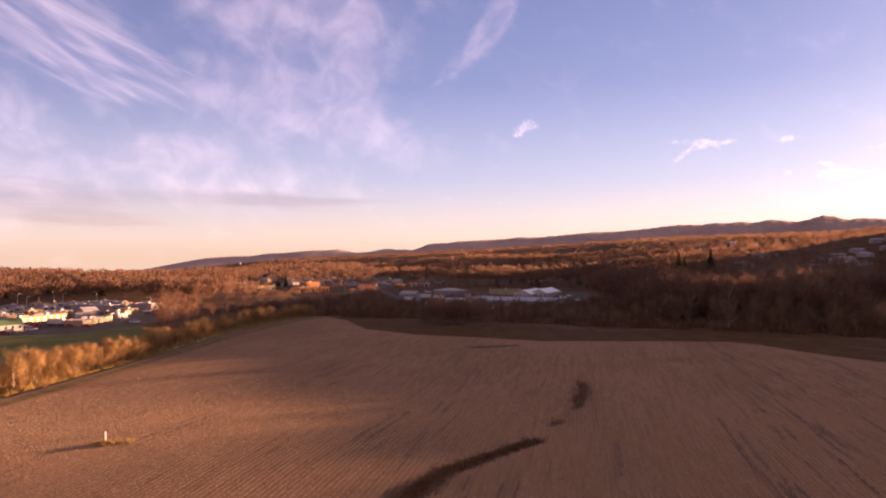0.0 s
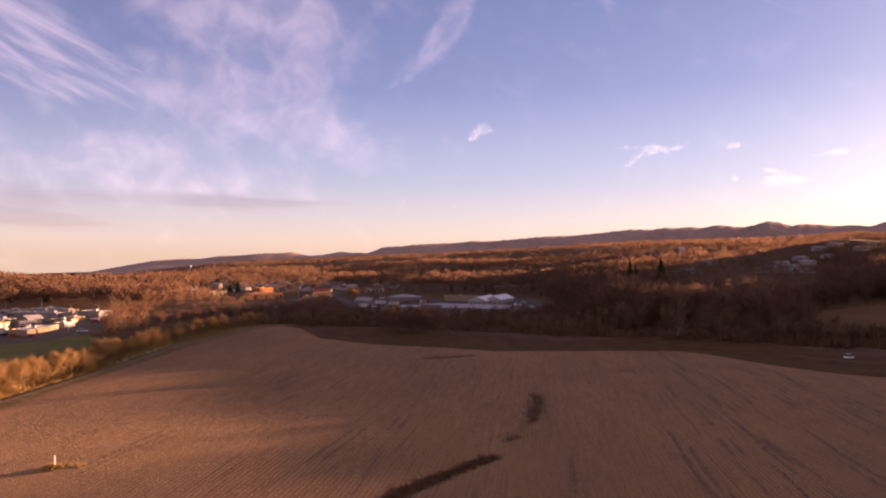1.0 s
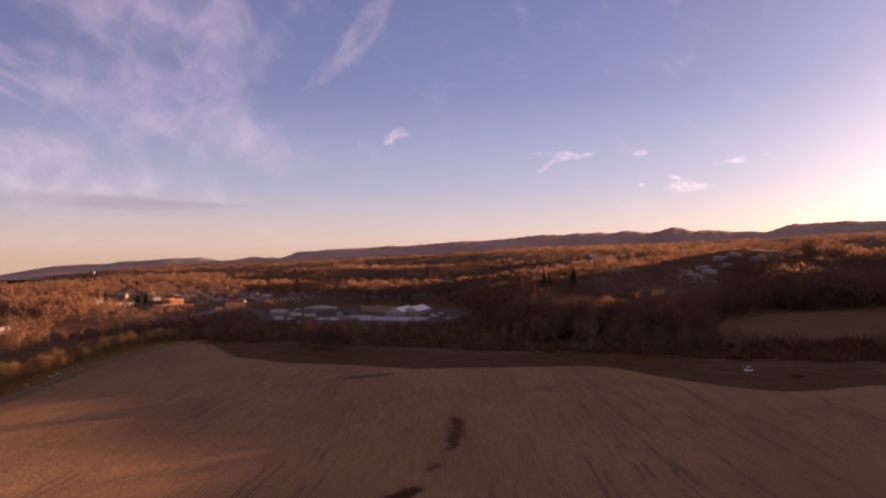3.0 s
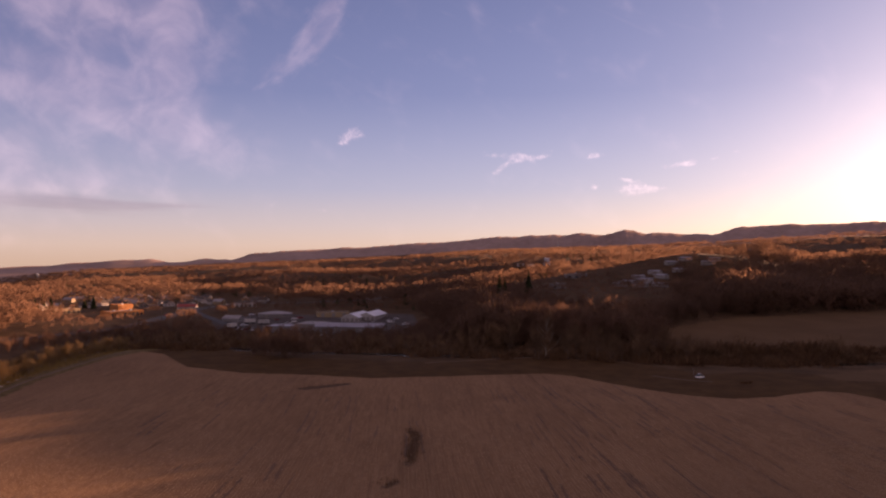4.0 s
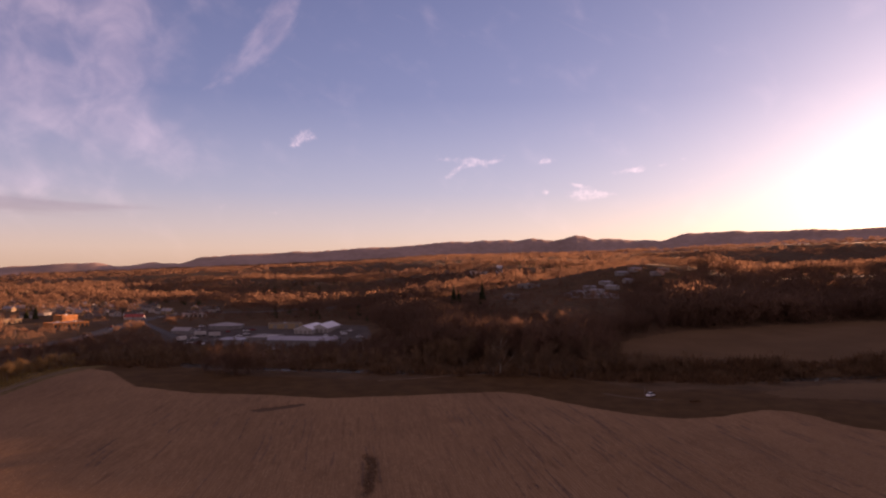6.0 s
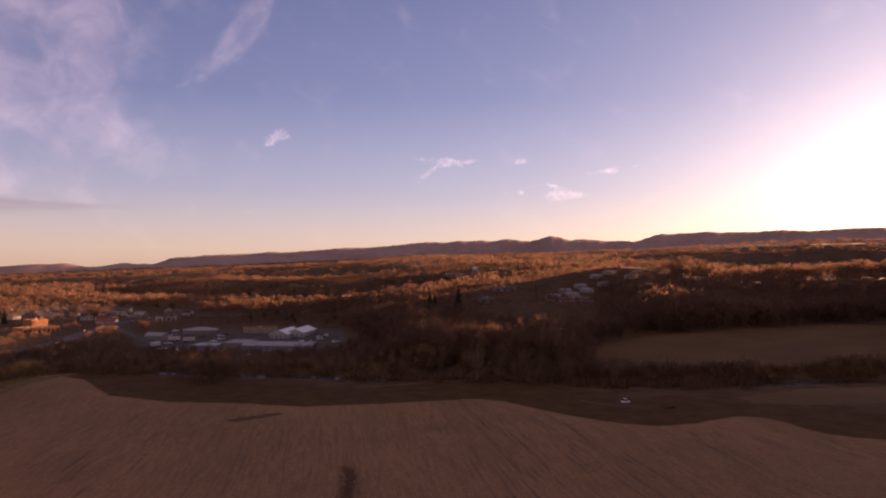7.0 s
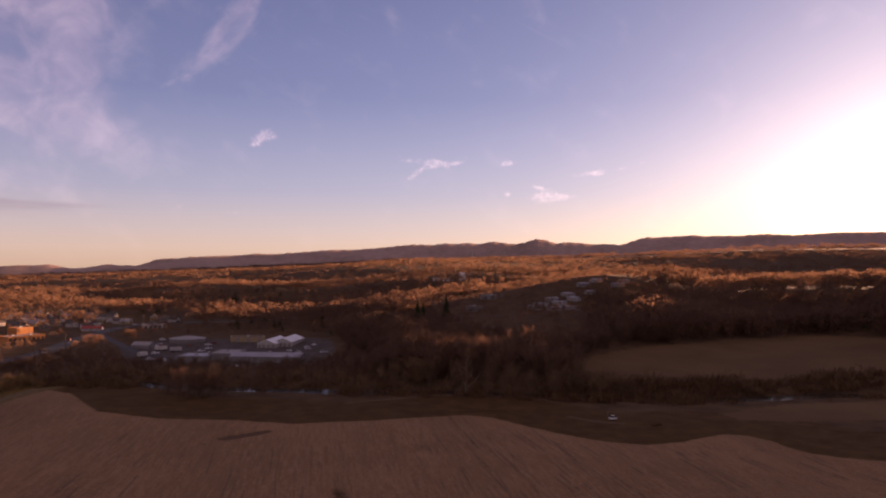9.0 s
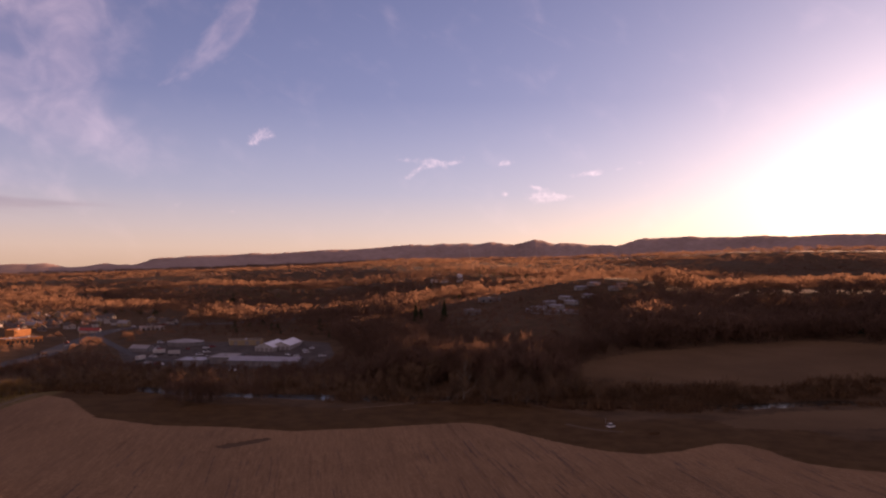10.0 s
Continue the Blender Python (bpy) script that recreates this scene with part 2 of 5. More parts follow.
GREY_ROOF = material("grey_metal_roof", (0.34, 0.34, 0.38), (0.25, 0.25, 0.29), 0.2, 0.55, 0.05, fine=12)
PALE_ROOF = material("pale_membrane_roof", (0.36, 0.34, 0.34), (0.25, 0.24, 0.24), 0.12, 0.8, 0.05, fine=10)
DARK_ROOF = material("dark_shingle_roof", (0.13, 0.11, 0.10), (0.07, 0.06, 0.055), 0.8, 0.9, 0.2, per_object=0.35)
GREEN_ROOF = material("green_metal_roof", (0.10, 0.17, 0.08), (0.06, 0.10, 0.05), 0.5, 0.6, 0.1)
RED_ROOF = material("red_metal_roof", (0.42, 0.07, 0.05), (0.26, 0.05, 0.04), 0.5, 0.6, 0.1)
TAN_WALL = material("tan_siding", (0.40, 0.30, 0.17), (0.31, 0.23, 0.13), 0.3, 0.8, 0.05)
WHITE_WALL = material("white_siding", (0.52, 0.49, 0.46), (0.40, 0.38, 0.355), 0.4, 0.75, 0.05, per_object=0.15)
WORN_SIDING = material("weathered_siding", (0.36, 0.34, 0.33), (0.25, 0.235, 0.23), 0.4, 0.8, 0.05, per_object=0.2)
GREY_WALL = material("grey_block_wall", (0.26, 0.24, 0.23), (0.18, 0.17, 0.165), 0.4, 0.9, 0.1, per_object=0.15)
BRICK_WALL = material("orange_brick_wall", (0.55, 0.24, 0.08), (0.40, 0.17, 0.06), 0.5, 0.9, 0.1)
GLASS_DARK = material("dark_window_glass", (0.03, 0.035, 0.04), (0.02, 0.02, 0.025), 1.0, 0.4, 0.0, spec=0.4)
DOOR_PAINT = material("door_paint", (0.30, 0.27, 0.25), (0.2, 0.18, 0.17), 1.0, 0.6, 0.05)
ASPHALT = material("worn_asphalt", (0.085, 0.08, 0.08), (0.05, 0.048, 0.048), 0.15, 0.95, 0.2, fine=20)
LINE_PAINT = material("road_paint", (0.7, 0.68, 0.6), (0.5, 0.48, 0.42), 0.5, 0.8, 0.0)
PALE_DIRT = material("pale_dirt", (0.24, 0.17, 0.115), (0.13, 0.09, 0.06), 0.3, 0.95, 0.3, fine=12)
WORN = material("worn_soil", (0.115, 0.072, 0.04), (0.075, 0.047, 0.027), 0.4, 0.95, 0.3, fine=10)
PRESSED = material("pressed_straw", (0.165, 0.098, 0.056), (0.115, 0.066, 0.038), 0.6, 0.95, 0.1, fine=6, per_island=0.2)
DIRT = material("dirt_track", (0.19, 0.125, 0.08), (0.12, 0.08, 0.052), 0.3, 0.95, 0.3, fine=12)
STONE = material("pale_stone", (0.55, 0.50, 0.45), (0.35, 0.31, 0.27), 1.2, 0.9, 0.3, per_object=0.2)
STEEL = material("galvanised_steel", (0.45, 0.45, 0.46), (0.33, 0.33, 0.34), 1.0, 0.75, 0.05, metal=0.2)
WHITE_PAINT = material("white_car_paint", (0.80, 0.80, 0.80), (0.72, 0.72, 0.72), 0.6, 0.6, 0.0, spec=0.25)
RED_PAINT = material("red_car_paint", (0.35, 0.04, 0.03), (0.25, 0.03, 0.025), 0.6, 0.6, 0.0, spec=0.25)
DARK_PAINT = material("dark_car_paint", (0.05, 0.055, 0.065), (0.035, 0.035, 0.04), 0.6, 0.6, 0.0, spec=0.25)
RUBBER = material("tyre_rubber", (0.02, 0.02, 0.02), None, 3.0, 0.9, 0.1)
# far slopes paler than the woods: distance haze is put into their colour
MOUNTAIN = material("hazed_wooded_slope", (0.47, 0.345, 0.295), (0.29, 0.215, 0.18), 0.0035, 0.95, 0.0, fine=9.0, spec=0.0)
POST_PAINT = material("white_post_paint", (0.82, 0.80, 0.76), (0.6, 0.57, 0.5), 2.0, 0.7, 0.05)

WATER.use_nodes = True
N = Nodes(WATER.node_tree)
shader = N.add("ShaderNodeBsdfPrincipled")
shader.inputs["Base Color"].default_value = (0.035, 0.035, 0.028, 1)
shader.inputs["Roughness"].default_value = 0.16
b = N.add("ShaderNodeBump")
b.inputs["Strength"].default_value = 0.6
N.feed(b.inputs["Height"], N.noise(N.add("ShaderNodeTexCoord").outputs["Object"], 1.1, 5.0))
N.feed(shader.inputs["Normal"], b)
N.links.new(shader.outputs[0], N.add("ShaderNodeOutputMaterial").inputs[0])


# ---------------------------------------------------------------- land
def smooth(a, b, x):
    t = np.clip((x - a) / (b - a), 0.0, 1.0)
    return t * t * (3 - 2 * t)


RIVER = [(-135, -300), (-118, 60), (-106, 200), (-101, 300), (-93, 372), (-58, 402), (-13, 386), (8, 368), (27, 357), (58, 344), (90, 331), (118, 322), (150, 300), (226, 268), (310, 262), (520, 246), (900, 200)]


def polyline_distance(pts, x, y):
    best = np.full(np.shape(x), 1e9)
    for (ax, ay), (bx, by) in zip(pts[:-1], pts[1:]):
        dx, dy = bx - ax, by - ay
        t = np.clip(((x - ax) * dx + (y - ay) * dy) / (dx * dx + dy * dy), 0, 1)
        best = np.minimum(best, np.hypot(x - ax - t * dx, y - ay - t * dy))
    return best


def ground_z(x, y):
    """Height of the land: a flat river field, wooded rises on the far bank, added knolls that shade it, rolling hills
    out to the ridges.
    """
    x, y = np.asarray(x, float), np.asarray(y, float)
    r, az = np.hypot(x, y), np.degrees(np.arctan2(x, y))
    z = 2.6 * np.exp(-((x + 62) / 55) ** 2 - ((y - 105) / 65) ** 2) - 1.3 * np.exp(-((x - 28) / 34) ** 2 - ((y - 150) / 75) ** 2)
    z = z + 0.22 * np.sin(x / 13 + y / 29) + 0.2 * np.sin(y / 17 - x / 31)
    far = smooth(360, 700, r)
    right = smooth(6, 24, az) * (1 - smooth(95, 150, az))
    right = right * (1 - 0.5 * smooth(29, 43, az) * (1 - smooth(47, 56, az)))
    z = z + right * (20 * smooth(335, 570, r) + 14 * smooth(600, 1400, r))
    # two knolls added right of the view to cast shade on the field
    z = z + 13 * np.exp(-((x - 540) / 90) ** 2 - ((y - 330) / 120) ** 2)
    z = z + 10 * np.exp(-((x - 485) / 60) ** 2 - ((y - 365) / 75) ** 2)
    # rise heightened so that it shades the yard and its woods
    z = z + 29 * np.exp(-((x - 422) / 125) ** 2 - ((y - 662) / 100) ** 2)
    left = 1 - right
    z = z + left * (1.5 * smooth(400, 650, r) - 6 * smooth(650, 1200, r) * (1 - smooth(-14, 2, az)))
    roll = np.sin(x / 170 + 1.3) * np.sin(y / 210 + 0.4) + 0.6 * np.sin(x / 83 - y / 120) + 0.5 * np.sin(y / 95 + x / 260)
    z = z + far * roll * (1.2 + (2.0 + 3.5 * right) * smooth(700, 1300, r) + 4 * smooth(1500, 2500, r))
    u, v = 0.82 * x + 0.57 * y, 0.82 * y - 0.57 * x
    relief = np.sin(u / 66 + 1.3 * np.sin(v / 130) + 0.6 * np.sin(u / 27 + v / 70)) * (0.62 + 0.38 * np.sin(v / 95 + u / 210))
    z = z + 11.0 * relief * smooth(740, 960, r) * (1 - smooth(2200, 2900, r)) * smooth(-15, -2, az) * (1 - smooth(100, 130, az))
    z = z + 10.0 * relief * smooth(850, 1050, r) * (1 - smooth(1700, 2300, r)) * smooth(-60, -45, az) * (1 - smooth(-15, -2, az))
    horizon = np.interp(az, (-180, -60, -30, -20, -12, 0, 10, 17, 26, 34, 41, 50, 60, 90, 150, 180), (-20, -95, -80, -48, 4, 29, 52, 73, 80, 90, 104, 110, 108, 50, -10, -20))
    z = z + (horizon - z) * (1 - 0.12 * np.sin(r / 190 + az / 9)) * smooth(1000, 2500, r)
    # hill carried on beyond the view, heights set by the shade wanted below
    hill = np.interp(az, (29, 33, 36, 39, 42, 45, 47, 50, 56, 66, 95, 130), (0, 14, 25, 31, 36, 38.5, 39.5, 40.5, 46, 47, 26, 0))
    hill = hill * smooth(470, 760, r) * (1 - 0.6 * smooth(800, 1500, r)) + roll
    z = z + np.logaddexp(0.0, (hill - z) / 3.0) * 3.0 * smooth(420, 520, r) * smooth(28, 32, az)
    d = polyline_distance(RIVER, x, y)
    z = z - 3.6 * (1 - smooth(5, 17, d)) - 0.4
    return z


def polygon_distance(pts, x, y):
    """Signed distance to a closed outline: positive inside."""
    d = polyline_distance(list(pts) + [pts[0]], x, y)
    inside = np.zeros(np.shape(x), bool)
    for (ax, ay), (bx, by) in zip(pts, list(pts[1:]) + [pts[0]]):
        cross = (ay > y) != (by > y)
        with np.errstate(divide="ignore", invalid="ignore"):
            inside ^= cross & (x < (bx - ax) * (y - ay) / (by - ay if by != ay else 1e-9) + ax)
    return np.where(inside, d, -d)


CROP = [(-93, 90), (-86, 157), (-82.5, 200), (-80.5, 245), (-78, 289), (-67, 347), (-57, 371), (-46, 358), (-39, 332), (-32, 310), (-10, 291), (14, 282), (34, 267), (61, 262),
        (98, 264), (106, 258), (111, 243), (117, 224), (125, 208), (135, 201), (149, 201), (160, 204), (169, 205), (175, 200), (176, 192), (175, 184), (176, 176), (181, 169),
        (190, 160), (230, 150), (420, 128), (430, -140), (-115, -140)]
STRIP = [(192, 236), (190, 224), (212, 216), (250, 208), (420, 186), (420, 216), (300, 236), (230, 244)]
MEADOW = [(-114, 215), (-112, 300), (-134, 334), (-166, 304), (-178, 240), (-165, 180), (-120, 170)]
FAR_FIELD = [(187, 343), (208, 327), (232, 312), (274, 289), (330, 281), (400, 296), (404, 372), (384, 396), (336, 396), (290, 386), (246, 377), (216, 370), (198, 357)]
YARD = [(-30, 468), (-8, 452), (70, 424), (92, 470), (100, 530), (86, 566), (-12, 584), (-38, 540)]
LOTS = [(-150, 296), (-132, 336), (-136, 420), (-232, 505), (-262, 420), (-205, 285)]
TOWN = [(-190, 560), (-60, 560), (-30, 690), (20, 730), (0, 800), (-110, 960), (-220, 900)]
HOMES = [(205, 560), (240, 540), (262, 520), (300, 515), (350, 560), (405, 610), (400, 645), (350, 640), (300, 660), (250, 655)]
HIGHWAY = [(-330, 330), (-240, 372), (-150, 425), (-94, 476), (-79, 522), (-71, 585), (-51, 700), (-25, 746), (40, 762), (160, 800), (300, 900)]
ACCESS = [(-58, 640), (-46, 590), (-34, 535), (-24, 500), (-2, 475)]
WHEEL_TRACK = [(134, 250), (135, 243), (138, 236), (143, 231), (150, 229)]
SOUTH_TRACK = [(-113, -60), (-97.5, 90), (-90.5, 157), (-86.5, 200), (-84.5, 245), (-82, 289), (-72, 347), (-60, 380)]
GULLY = [(-14, 70), (-6, 91), (0, 107), (6, 116), (16, 129)]
GULLY_FAR = [(27, 155), (29, 163), (31, 171), (33.5, 181), (34, 187)]
GULLY_END = [(20, 140), (21.5, 143)]
PUDDLES = [(10, 251), (16, 254), (24, 259)]


def spaced(fine_low, fine_high, step, low, high, grow=1.07):
    mid = list(np.arange(fine_low, fine_high, step))
    up, s = [fine_high], step
    while up[-1] < high:
        s *= grow
        up.append(up[-1] + s)
    down, s = [fine_low], step
    while down[-1] > low:
        s *= grow
        down.append(down[-1] - s)
    return np.array(sorted(set(down[1:] + mid + up)))


def quick_mesh(name, verts, faces, mats, attributes=None, smooth_faces=False, normals=None):
    """A mesh straight from arrays of corners and of triangles or quads."""
    verts, faces = np.asarray(verts, np.float32), np.asarray(faces, np.int32)
    me = bpy.data.meshes.new(name)
    me.vertices.add(len(verts))
    me.vertices.foreach_set("co", verts.ravel())
    me.loops.add(faces.size)
    me.loops.foreach_set("vertex_index", faces.ravel())
    me.polygons.add(len(faces))
    me.polygons.foreach_set("loop_start", np.arange(0, faces.size, faces.shape[1], dtype=np.int32))
    me.polygons.foreach_set("use_smooth", np.full(len(faces), smooth_faces))
    for key, values in (attributes or {}).items():
        me.attributes.new(key, "FLOAT", "POINT").data.foreach_set("value", np.asarray(values, np.float32).ravel())
    if normals is not None:
        me.attributes.new("custom_normal", "FLOAT_VECTOR", "POINT").data.foreach_set("vector", np.asarray(normals, np.float32).ravel())
    me.update(calc_edges=True)
    for m in mats if isinstance(mats, (list, tuple)) else [mats]:
        me.materials.append(m)
    return me


def grid_faces(nx, ny):
    i, j = np.meshgrid(np.arange(nx - 1), np.arange(ny - 1))
    k = (j * nx + i).ravel()
    return np.stack([k, k + 1, k + nx + 1, k + nx], 1)


gx, gy = spaced(-220, 340, 2.2, -4600, 4600), spaced(66, 400, 2.2, -4600, 4700)
X, Y = np.meshgrid(gx, gy)
Z = ground_z(X, Y)
gully = np.minimum(polyline_distance(GULLY, X, Y), np.minimum(np.minimum(polyline_distance(GULLY_FAR, X, Y) + 0.2, polyline_distance(GULLY_END, X, Y) + 0.4), polyline_distance(PUDDLES, X, Y) - 1.1))
Z = Z - 0.5 * (1 - smooth(0.5, 4.0, gully))
zones = {
    "crop": polygon_distance(CROP, X, Y),
    "pasture": np.maximum(polygon_distance(STRIP, X, Y), polygon_distance(FAR_FIELD, X, Y)),
    "meadow": polygon_distance(MEADOW, X, Y),
    "yard": np.maximum(polygon_distance(YARD, X, Y), polygon_distance(LOTS, X, Y)),
    "verge": polygon_distance(CROP, X, Y) + 42,
    "trackside": 9.0 - polyline_distance(SOUTH_TRACK, X, Y),
    "gully": gully - 1.3 * (1 - smooth(96, 122, Y)) + 0.4 * np.sin(Y / 2.3),
}
zones = {k: np.clip(v, -60, 60) for k, v in zones.items()}

GROUND = bpy.data.materials.new("field_and_land")
GROUND.use_nodes = True
N = Nodes(GROUND.node_tree)
where = N.add("ShaderNodeTexCoord").outputs["Object"]


def zone(key):
    return N.add("ShaderNodeAttribute", attribute_name=key).outputs["Fac"]


def stretched(scale, turn, stretch):
    mp = N.add("ShaderNodeMapping", vector_type="TEXTURE")
    N.feed(mp.inputs[0], where)
    mp.inputs["Rotation"].default_value = (0, 0, radians(-turn))
    mp.inputs["Scale"].default_value = (1 / scale, stretch / scale, 1 / scale)
    return mp.outputs[0]


ragged = N.math("SUBTRACT", N.noise(where, 0.35, 4.0), 0.5)
patchy = N.noise(where, 0.022, 4.0, 0.6)
grain = N.noise(where, 1.3, 5.0, 0.7)
rows_noise = N.noise(stretched(1.5, 10.5, 14.0), 1.0, 2.0, 0.5)
strips = N.noise(stretched(0.2, 10.5, 14.0), 1.0, 3.0, 0.6)
scratches = N.noise(stretched(0.65, 11, 18.0), 1.0, 4.0, 0.6)
soil = N.mix(N.ramp(patchy, 0.3, 0.7), (0.172, 0.098, 0.051, 1), (0.225, 0.131, 0.069, 1))
straw = N.mix(N.ramp(grain, 0.3, 0.75), (0.265, 0.156, 0.086, 1), (0.36, 0.226, 0.126, 1))
stubble = N.mix(N.ramp(N.math("ADD", N.math("MULTIPLY", rows_noise, 0.5), N.math("MULTIPLY", grain, 0.5)), 0.22, 0.78), soil, straw)
stubble = N.mix(N.math("MULTIPLY", N.ramp(strips, 0.48, 0.78), 0.3), stubble, (0.20, 0.118, 0.066, 1))
stubble = N.mix(N.math("MULTIPLY", N.ramp(scratches, 0.56, 0.72), 0.36), stubble, (0.12, 0.07, 0.042, 1))
blotch = N.noise(stretched(0.035, 10.5, 3.0), 1.0, 4.0, 0.6)
stubble = N.mix(N.math("MULTIPLY", N.ramp(blotch, 0.42, 0.7), 0.3), stubble, (0.15, 0.09, 0.052, 1))
wheelings = N.math("MULTIPLY", N.ramp(N.noise(stretched(0.5, 10.5, 24.0), 1.0, 4.0, 0.65, 0.4), 0.58, 0.68), N.ramp(N.noise(where, 0.028, 3.0, 0.6), 0.44, 0.62))
stubble = N.mix(N.math("MULTIPLY", wheelings, 0.55), stubble, (0.105, 0.058, 0.033, 1))
bare = N.ramp(N.noise(stretched(0.16, 70, 2.2), 1.0, 5.0, 0.65, 0.5), 0.66, 0.72)
stubble = N.mix(N.math("MULTIPLY", bare, 0.5), stubble, (0.11, 0.062, 0.035, 1))
litter = N.mix(N.ramp(N.noise(where, 0.09, 5.0, 0.65), 0.3, 0.7), (0.07, 0.044, 0.024, 1), (0.12, 0.076, 0.042, 1))
grass = N.mix(N.ramp(N.noise(where, 0.12, 5.0, 0.65), 0.3, 0.7), (0.066, 0.036, 0.0145, 1), (0.104, 0.06, 0.025, 1))
green = N.mix(N.ramp(N.noise(where, 0.08, 5.0, 0.6), 0.3, 0.7), (0.085, 0.10, 0.035, 1), (0.15, 0.145, 0.05, 1))
dry_grass = N.mix(N.ramp(N.noise(where, 0.25, 5.0, 0.65), 0.3, 0.7), (0.10, 0.072, 0.03, 1), (0.19, 0.135, 0.062, 1))
pasture = N.mix(N.ramp(N.math("ADD", N.math("MULTIPLY", patchy, 0.6), N.math("MULTIPLY", grain, 0.4)), 0.3, 0.7), (0.105, 0.066, 0.034, 1), (0.165, 0.105, 0.056, 1))
gravel = N.mix(N.ramp(N.noise(where, 0.15, 6.0, 0.65), 0.3, 0.7), (0.06, 0.052, 0.047, 1), (0.12, 0.104, 0.094, 1))
col = litter
for key, colour, edge in (("verge", grass, 10.0), ("trackside", dry_grass, 8.0), ("pasture", pasture, 14.0), ("meadow", green, 6.0), ("yard", gravel, 6.0), ("crop", stubble, 3.0)):
    col = N.mix(N.ramp(N.math("ADD", zone(key), N.math("MULTIPLY", ragged, edge)), -0.6, 0.6), col, colour)
weeds = N.mix(N.ramp(grain, 0.3, 0.7), (0.088, 0.055, 0.033, 1), (0.135, 0.085, 0.05, 1))
col = N.mix(N.ramp(N.math("ADD", zone("gully"), N.math("MULTIPLY", ragged, 4.0)), 1.9, 0.7), col, weeds)
shader = N.add("ShaderNodeBsdfPrincipled")
N.feed(shader.inputs["Base Color"], col)
shader.inputs["Roughness"].default_value = 0.97
shader.inputs["Specular IOR Level"].default_value = 0.05
b = N.add("ShaderNodeBump")
b.inputs["Strength"].default_value = 0.35
b.inputs["Distance"].default_value = 0.25
N.feed(b.inputs["Height"], N.math("ADD", N.math("MULTIPLY", rows_noise, 0.8), N.math("MULTIPLY", grain, 0.2)))
N.feed(shader.inputs["Normal"], b)
N.links.new(shader.outputs[0], N.add("ShaderNodeOutputMaterial").inputs[0])

ground = new("ground", quick_mesh("ground", np.stack([X.ravel(), Y.ravel(), Z.ravel()], 1), grid_faces(len(gx), len(gy)), GROUND, {k: v for k, v in zones.items()}, True))
tagged(ground, "harvested brown stubble field with grassy edges and wooded hills", "ground", kind="structure")


def resample(pts, step):
    pts = np.array(pts, float)
    seg = np.hypot(*np.diff(pts, axis=0).T)
    s = np.concatenate([[0], np.cumsum(seg)])
    q = np.arange(0, s[-1], step)
    line = np.stack([np.interp(q, s, pts[:, 0]), np.interp(q, s, pts[:, 1])], 1)
    for _ in range(6):
        line[1:-1] = (line[:-2] + 2 * line[1:-1] + line[2:]) / 4
    return line


def ribbon(name, pts, width, lift, mat, label, category, step=5.0, level=None, offset=0.0):
    """A road or river lying along a line on the land."""
    line = resample(pts, step)
    tangent = np.gradient(line, axis=0)
    tangent /= np.linalg.norm(tangent, axis=1)[:, None]
    side = np.stack([tangent[:, 1], -tangent[:, 0]], 1)
    cols = 5
    V = []
    for k in range(cols):
        p = line + side * (offset + (k / (cols - 1) - 0.5) * width)
        z = ground_z(p[:, 0], p[:, 1]) + lift if level is None else np.full(len(p), level)
        V.append(np.column_stack([p, z]))
    V = np.stack(V, 1)
    if level is None:
        V[:, :, 2] = V[:, :, 2] if width < 5 else V[:, :, 2].max(1, keepdims=True)
    V = V.reshape(-1, 3)
    return tagged(new(name, quick_mesh(name, V, grid_faces(cols, len(line)), mat, smooth_faces=True)), label, category, kind="structure")


ribbon("water", [(-22, 391)] + RIVER[6:], 13.0, 0, WATER, "narrow brown river with pale sky reflections", "river", level=-2.35)
ribbon("road", HIGHWAY, 13.0, 0.25, ASPHALT, "grey asphalt highway beside the town", "road")
ribbon("road_line", HIGHWAY, 0.35, 0.30, LINE_PAINT, "faded pale centre line of the highway", "road marking")
ribbon("road_side_street", ACCESS, 6.0, 0.22, ASPHALT, "narrow asphalt street into the works yard", "road")
ribbon("track", SOUTH_TRACK, 1.3, 0.03, DIRT, "bare dirt farm track along the stubble field", "track")

ribbon("path", [(60, 300), (85, 306), (108, 309), (122, 305)], 1.0, 0.05, PALE_DIRT, "pale dirt path on the river bank", "path")
ribbon("wheel_track", WHEEL_TRACK, 2.2, 0.04, WORN, "worn dirt wheel track where the vehicle stands", "track")


